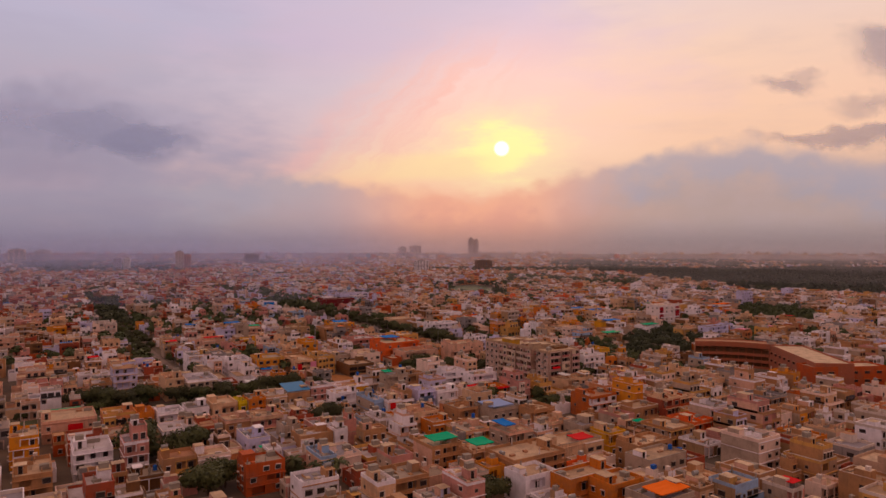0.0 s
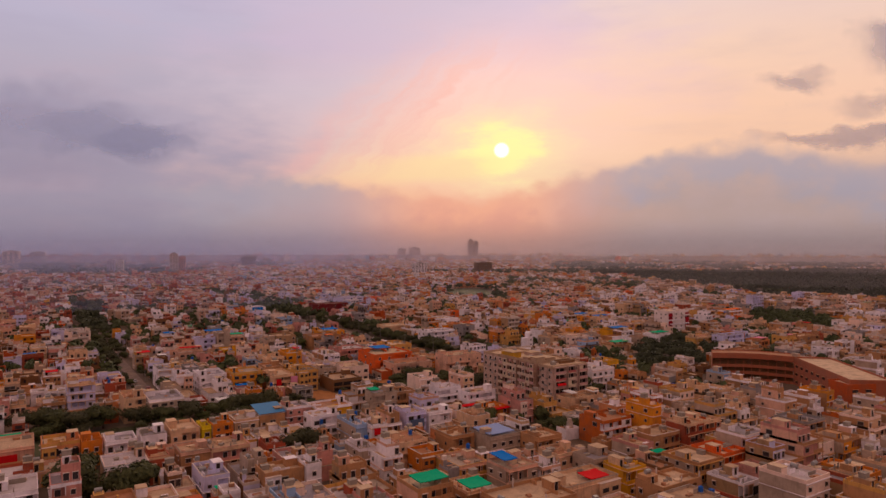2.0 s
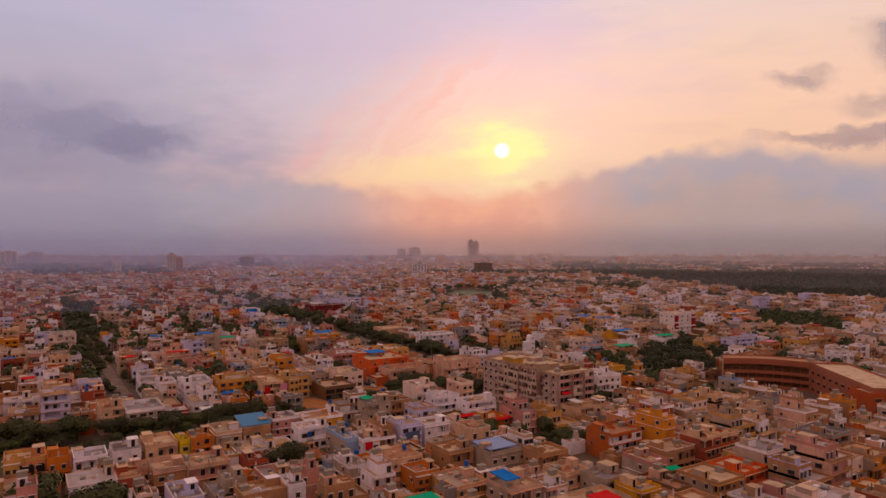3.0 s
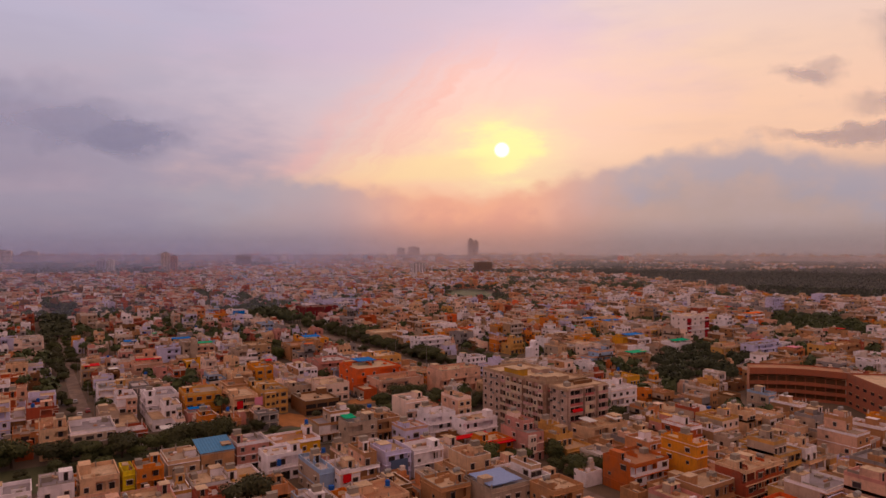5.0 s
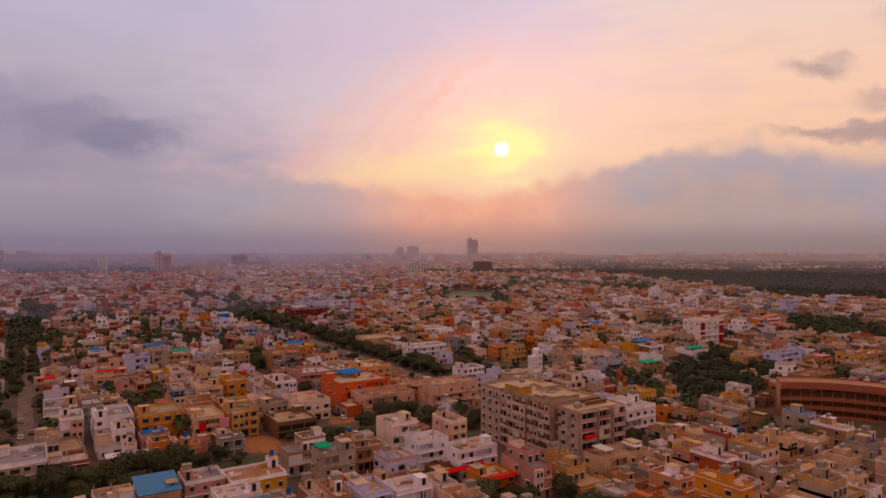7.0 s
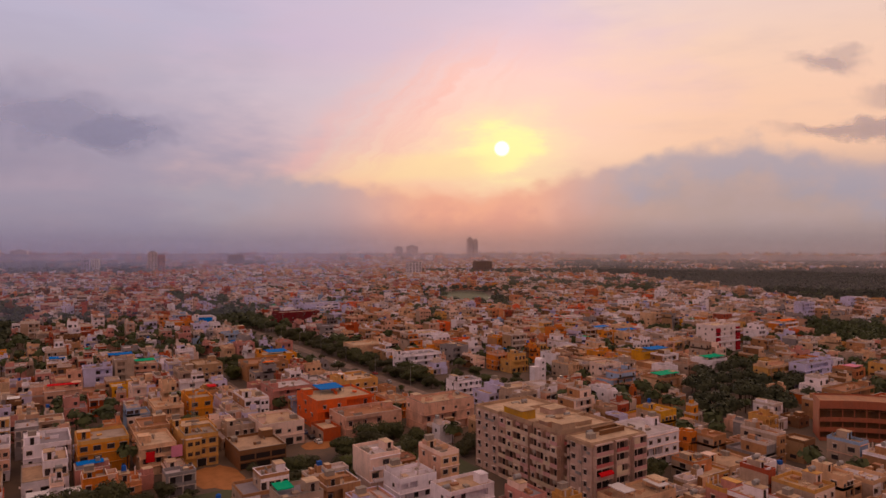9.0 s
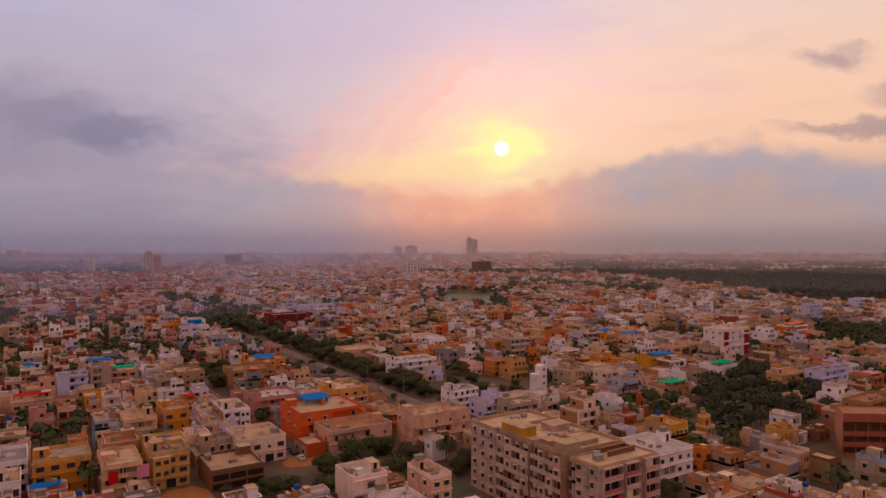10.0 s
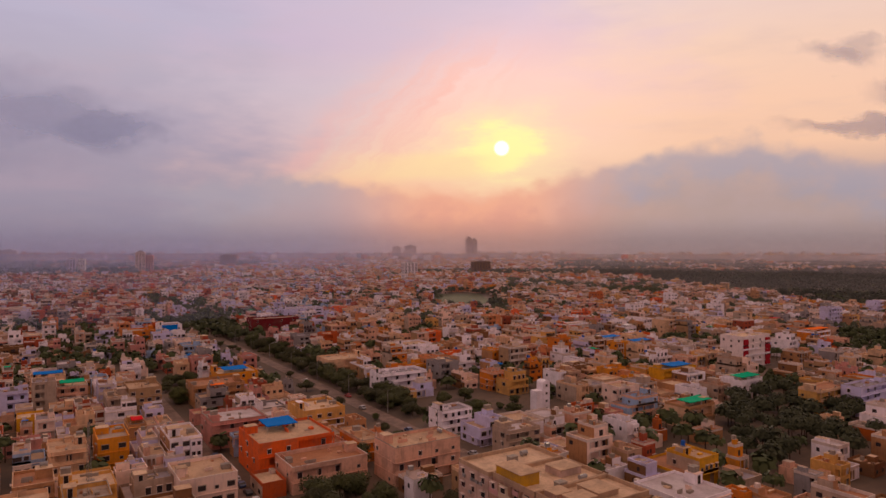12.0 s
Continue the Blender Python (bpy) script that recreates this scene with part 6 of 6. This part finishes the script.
NEAR_LIMIT, near_count = 205, 0
city = {0: Shape(), 1: Shape(), 2: Shape()}
y = -330.0
row = 0
while y < 3300:
    far = y > 1500
    depth = rc.uniform(11.0, 13.0)
    x = -1500.0
    while x < 2700:
        w = rc.uniform(7.5, 12.5)
        a = (x + w / 2) * FWD.x + (y + 6) * FWD.y
        if a < 80 or a > 3000 or not in_view(x + w / 2, y + 6):
            x += w
            continue
        if a > 1300:
            w *= 1.35
        if a > 2000:
            w *= 1.5
        x0, x1 = x + (rc.uniform(0.0, 0.25) if rc.random() < 0.7 else rc.uniform(0.4, 1.6)), x + w
        # cross streets between the blocks
        blk = (x + 14 * (int(y // 300) % 3)) % 126
        if blk < 7 or FAR_WOOD(x, y) or (PLAIN(x, y) and noise.noise((x * 0.004, y * 0.004, 1.0)) < 0.08 + 0.3 * rc.random()) or (WEST_PLAIN(x, y) and noise.noise((x * 0.004, y * 0.004, 1.0)) < 0.05 + 0.3 * rc.random()) or rc.random() < (0.03 if a < 600 else 0.07):
            x += w if blk >= 7 else 7.5
            continue
        dd = depth + rc.uniform(-2.5, 0.8)
        y0 = y + (rc.uniform(0, 0.8) if rc.random() < 0.6 else rc.uniform(0.8, 3.0))
        ok = free(x0, y0, x1, y0 + dd)
        if not ok:                              # a smaller house where the plot is partly taken
            for fx0, fx1, fd in ((x0, x0 + w * 0.6, dd), (x1 - w * 0.6, x1, dd), (x0, x1, dd * 0.55)):
                if fx1 - fx0 > 4 and free(fx0, y0, fx1, y0 + fd):
                    x0, x1, dd, ok = fx0, fx1, fd, True
                    break
        if ok:
            col, h = paint_for(x, y), headroom(x0, y0, x1 - x0, dd, heights())
            l = x * RIGHT.x + y * RIGHT.y
            if near_count < NEAR_LIMIT and 120 < a < 345 and abs(l) < 0.6 * a:
                house(x0, y0, x1 - x0, dd, h, col, group="flat-roofed houses of the quarter")
                near_count += 1
            else:
                reserve(x0, y0, x1, y0 + dd)
                simple_house(city[2 if a < 620 else 1 if a < 1500 else 0], x0, y0, x1 - x0, dd, h, col, 2 if a < 620 else 1 if a < 1500 else 0)
        x += w
    row += 1
    y += (13.2 if row % 2 else 19.8) * (1.0 if y < 1500 else 1.3)
# small houses and sheds that fill the gaps between
for i in range(9000):
    a, l = rc.uniform(130, 620), rc.uniform(-0.66, 0.66)
    x, y = FWD.x * a + RIGHT.x * l * a, FWD.y * a + RIGHT.y * l * a
    w, dd = rc.uniform(4.0, 9.0), rc.uniform(4.5, 9.0)
    if not FAR_WOOD(x, y) and free(x, y, x + w, y + dd):
        reserve(x, y, x + w, y + dd)
        simple_house(city[2], x, y, w, dd, headroom(x, y, w, dd, rc.choice((3.9, 4.2, 6.8, 7.2))), paint_for(x, y), 2)
# the outskirts, out to where the haze takes them
a = 2950.0
while a < 4850:
    l = -0.72 * a
    while l < 0.72 * a:
        w, dd = rc.uniform(13, 30), rc.uniform(14, 26)
        l += w * rc.uniform(1.0, 1.6)
        side = l / a
        clump = noise.noise((l * 0.004, a * 0.006, 3.0))
        if side > 0.16 and clump < 0.12 or side < -0.3 and clump < -0.05 or rc.random() < 0.2:
            continue
        q = FWD * (a + rc.uniform(-12, 12)) + RIGHT * l
        hh = rc.uniform(5, 13) if rc.random() < 0.93 else rc.uniform(16, 30)
        col = paint_for(q.x, q.y)
        city[0].box(q.x, q.y, 0, q.x + w, q.y + dd, hh, WALL[col], rc.choice(COOLROOF if col in COOL else ROOF), False)
        if rc.random() < 0.5:
            city[0].box(q.x + 2, q.y + 2, hh, q.x + w * 0.5, q.y + dd * 0.5, hh + rc.uniform(2, 4), WALL[col], rc.choice(ROOF), False)
    a += rc.uniform(24, 34)
single("city_houses", city[2], "crowded flat-roofed houses in cream, orange and white", "houses", kind="stuff")
single("city_houses", city[1], "crowded distant flat-roofed houses in warm and pale colours", "houses", kind="stuff")
single("city_houses", city[0], "far flat-roofed houses fading into the haze", "houses", kind="stuff")

# ---- low cloud and haze ----


def cloud_bank(dist, z0, z1, lobes, seed):
    """Low cloud seen from the side: torn patches at one distance ahead."""
    m, N = material("cloud")
    p = N.add("ShaderNodeNewGeometry").outputs["Position"]
    lat = N.dot(p, RIGHT)
    z = N.add("ShaderNodeSeparateXYZ", {0: p}).outputs[2]
    q = N.add("ShaderNodeCombineXYZ", {0: lat, 1: N.math("MULTIPLY", z, 1.5), 2: seed * 31.0}).outputs[0]
    k = 1200.0 / dist
    warp = N.add("ShaderNodeSeparateColor", {0: N.add("ShaderNodeTexNoise", {"Vector": q, "Scale": 0.011 * k, "Detail": 5.0, "Roughness": 0.56}).outputs["Color"]})
    wx = N.math("MULTIPLY_ADD", N.math("SUBTRACT", warp.outputs[0], 0.5), 120 / k, lat)
    wz = N.math("MULTIPLY_ADD", N.math("SUBTRACT", warp.outputs[1], 0.5), 85 / k, z)
    best = None
    for cx, cz, rx, rz, weight, firm in lobes:
        a, b = N.math("DIVIDE", N.math("SUBTRACT", wx, cx), rx), N.math("DIVIDE", N.math("SUBTRACT", wz, cz), rz)
        b = N.math("MULTIPLY", b, N.math("MULTIPLY_ADD", N.math("SIGN", b), 0.22, 1.0))      # flatter below, rounder above
        r = N.math("SQRT", N.math("ADD", N.math("MULTIPLY", a, a), N.math("MULTIPLY", b, b)))
        one = N.math("MULTIPLY", N.smooth(r, 1.75 - 0.75 * firm, 0.1 + 0.85 * firm), weight)
        best = one if best is None else N.math("MAXIMUM", best, one)
    fine = N.noise(q, 0.015 * k, 5.0, 0.55)
    alpha = N.math("MULTIPLY", N.math("MULTIPLY", best, N.smooth(z, 135.0, 300.0)), N.math("MULTIPLY_ADD", fine, 0.6, 0.7), clamp=True)
    tint = N.mix(fine, (0.25, 0.42, 0.95, 1), (0.40, 0.54, 0.98, 1))
    body = N.add("ShaderNodeMixShader", {0: 0.2, 1: N.add("ShaderNodeBsdfDiffuse", {"Color": tint}).outputs[0], 2: N.add("ShaderNodeBsdfTranslucent", {"Color": tint}).outputs[0]})
    mix = N.add("ShaderNodeMixShader", {0: alpha, 1: N.add("ShaderNodeBsdfTransparent").outputs[0], 2: body.outputs[0]})
    N.tree.links.new(mix.outputs[0], N.add("ShaderNodeOutputMaterial").inputs[0])
    s = Shape()
    a, b = FWD * dist - RIGHT * dist * 1.1, FWD * dist + RIGHT * dist * 1.1
    s.quad((a.x, a.y, z0), (b.x, b.y, z0), (b.x, b.y, z1), (a.x, a.y, z1), m)
    single("cloud", s, "torn low blue-grey evening cloud", "cloud", kind="stuff")


cloud_bank(1200, 260, 640, [(620, 362, 48, 18, 0.46, 0.2), (650, 376, 30, 14, 0.3, 0.2), (806, 440, 66, 40, 0.5, 0.25)], 1)
cloud_bank(2000, 130, 760, [(-950, 404, 190, 50, 0.5, 0.3), (-880, 384, 150, 26, 0.5, 0.35), (-1100, 440, 200, 76, 0.44, 0.2), (-1270, 470, 240, 110, 0.36, 0.1), (-1230, 330, 260, 60, 0.2, 0.05),
                           (1190, 396, 210, 24, 0.5, 0.3), (1320, 410, 160, 34, 0.52, 0.35), (1290, 512, 100, 28, 0.34, 0.15)], 2)


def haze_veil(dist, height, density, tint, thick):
    """A curved see-through sheet across the view, coloured to stand for haze, thinning upwards."""
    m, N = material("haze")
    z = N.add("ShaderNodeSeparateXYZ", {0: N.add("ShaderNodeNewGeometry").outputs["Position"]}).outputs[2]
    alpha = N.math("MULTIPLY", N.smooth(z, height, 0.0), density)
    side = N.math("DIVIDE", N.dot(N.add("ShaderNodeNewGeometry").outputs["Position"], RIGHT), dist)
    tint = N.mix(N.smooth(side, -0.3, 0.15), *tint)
    alpha = N.math("MULTIPLY", alpha, N.math("MULTIPLY_ADD", N.smooth(side, 0.05, -0.5), thick, 1.0), clamp=True)      # denser haze to the west
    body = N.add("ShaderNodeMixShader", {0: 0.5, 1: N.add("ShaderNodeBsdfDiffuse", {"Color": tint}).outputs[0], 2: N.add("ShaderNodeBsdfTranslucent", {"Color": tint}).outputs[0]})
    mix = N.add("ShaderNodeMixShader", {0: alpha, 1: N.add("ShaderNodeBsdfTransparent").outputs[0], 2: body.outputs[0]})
    N.tree.links.new(mix.outputs[0], N.add("ShaderNodeOutputMaterial").inputs[0])
    s = Shape()
    n = 40
    pts = []
    for i in range(n + 1):
        a = radians(-48 + 96 * i / n)
        q = FWD * math.cos(a) + RIGHT * math.sin(a)
        pts.append((q.x * dist, q.y * dist))
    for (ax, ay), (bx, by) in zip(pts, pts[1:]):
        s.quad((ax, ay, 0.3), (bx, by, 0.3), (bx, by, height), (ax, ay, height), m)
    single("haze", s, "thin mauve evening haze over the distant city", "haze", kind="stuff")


TINT = ((0.49, 0.52, 0.84, 1), (0.62, 0.55, 0.62, 1))      # haze light put into the sheet colour: cooler west, warmer below the sun
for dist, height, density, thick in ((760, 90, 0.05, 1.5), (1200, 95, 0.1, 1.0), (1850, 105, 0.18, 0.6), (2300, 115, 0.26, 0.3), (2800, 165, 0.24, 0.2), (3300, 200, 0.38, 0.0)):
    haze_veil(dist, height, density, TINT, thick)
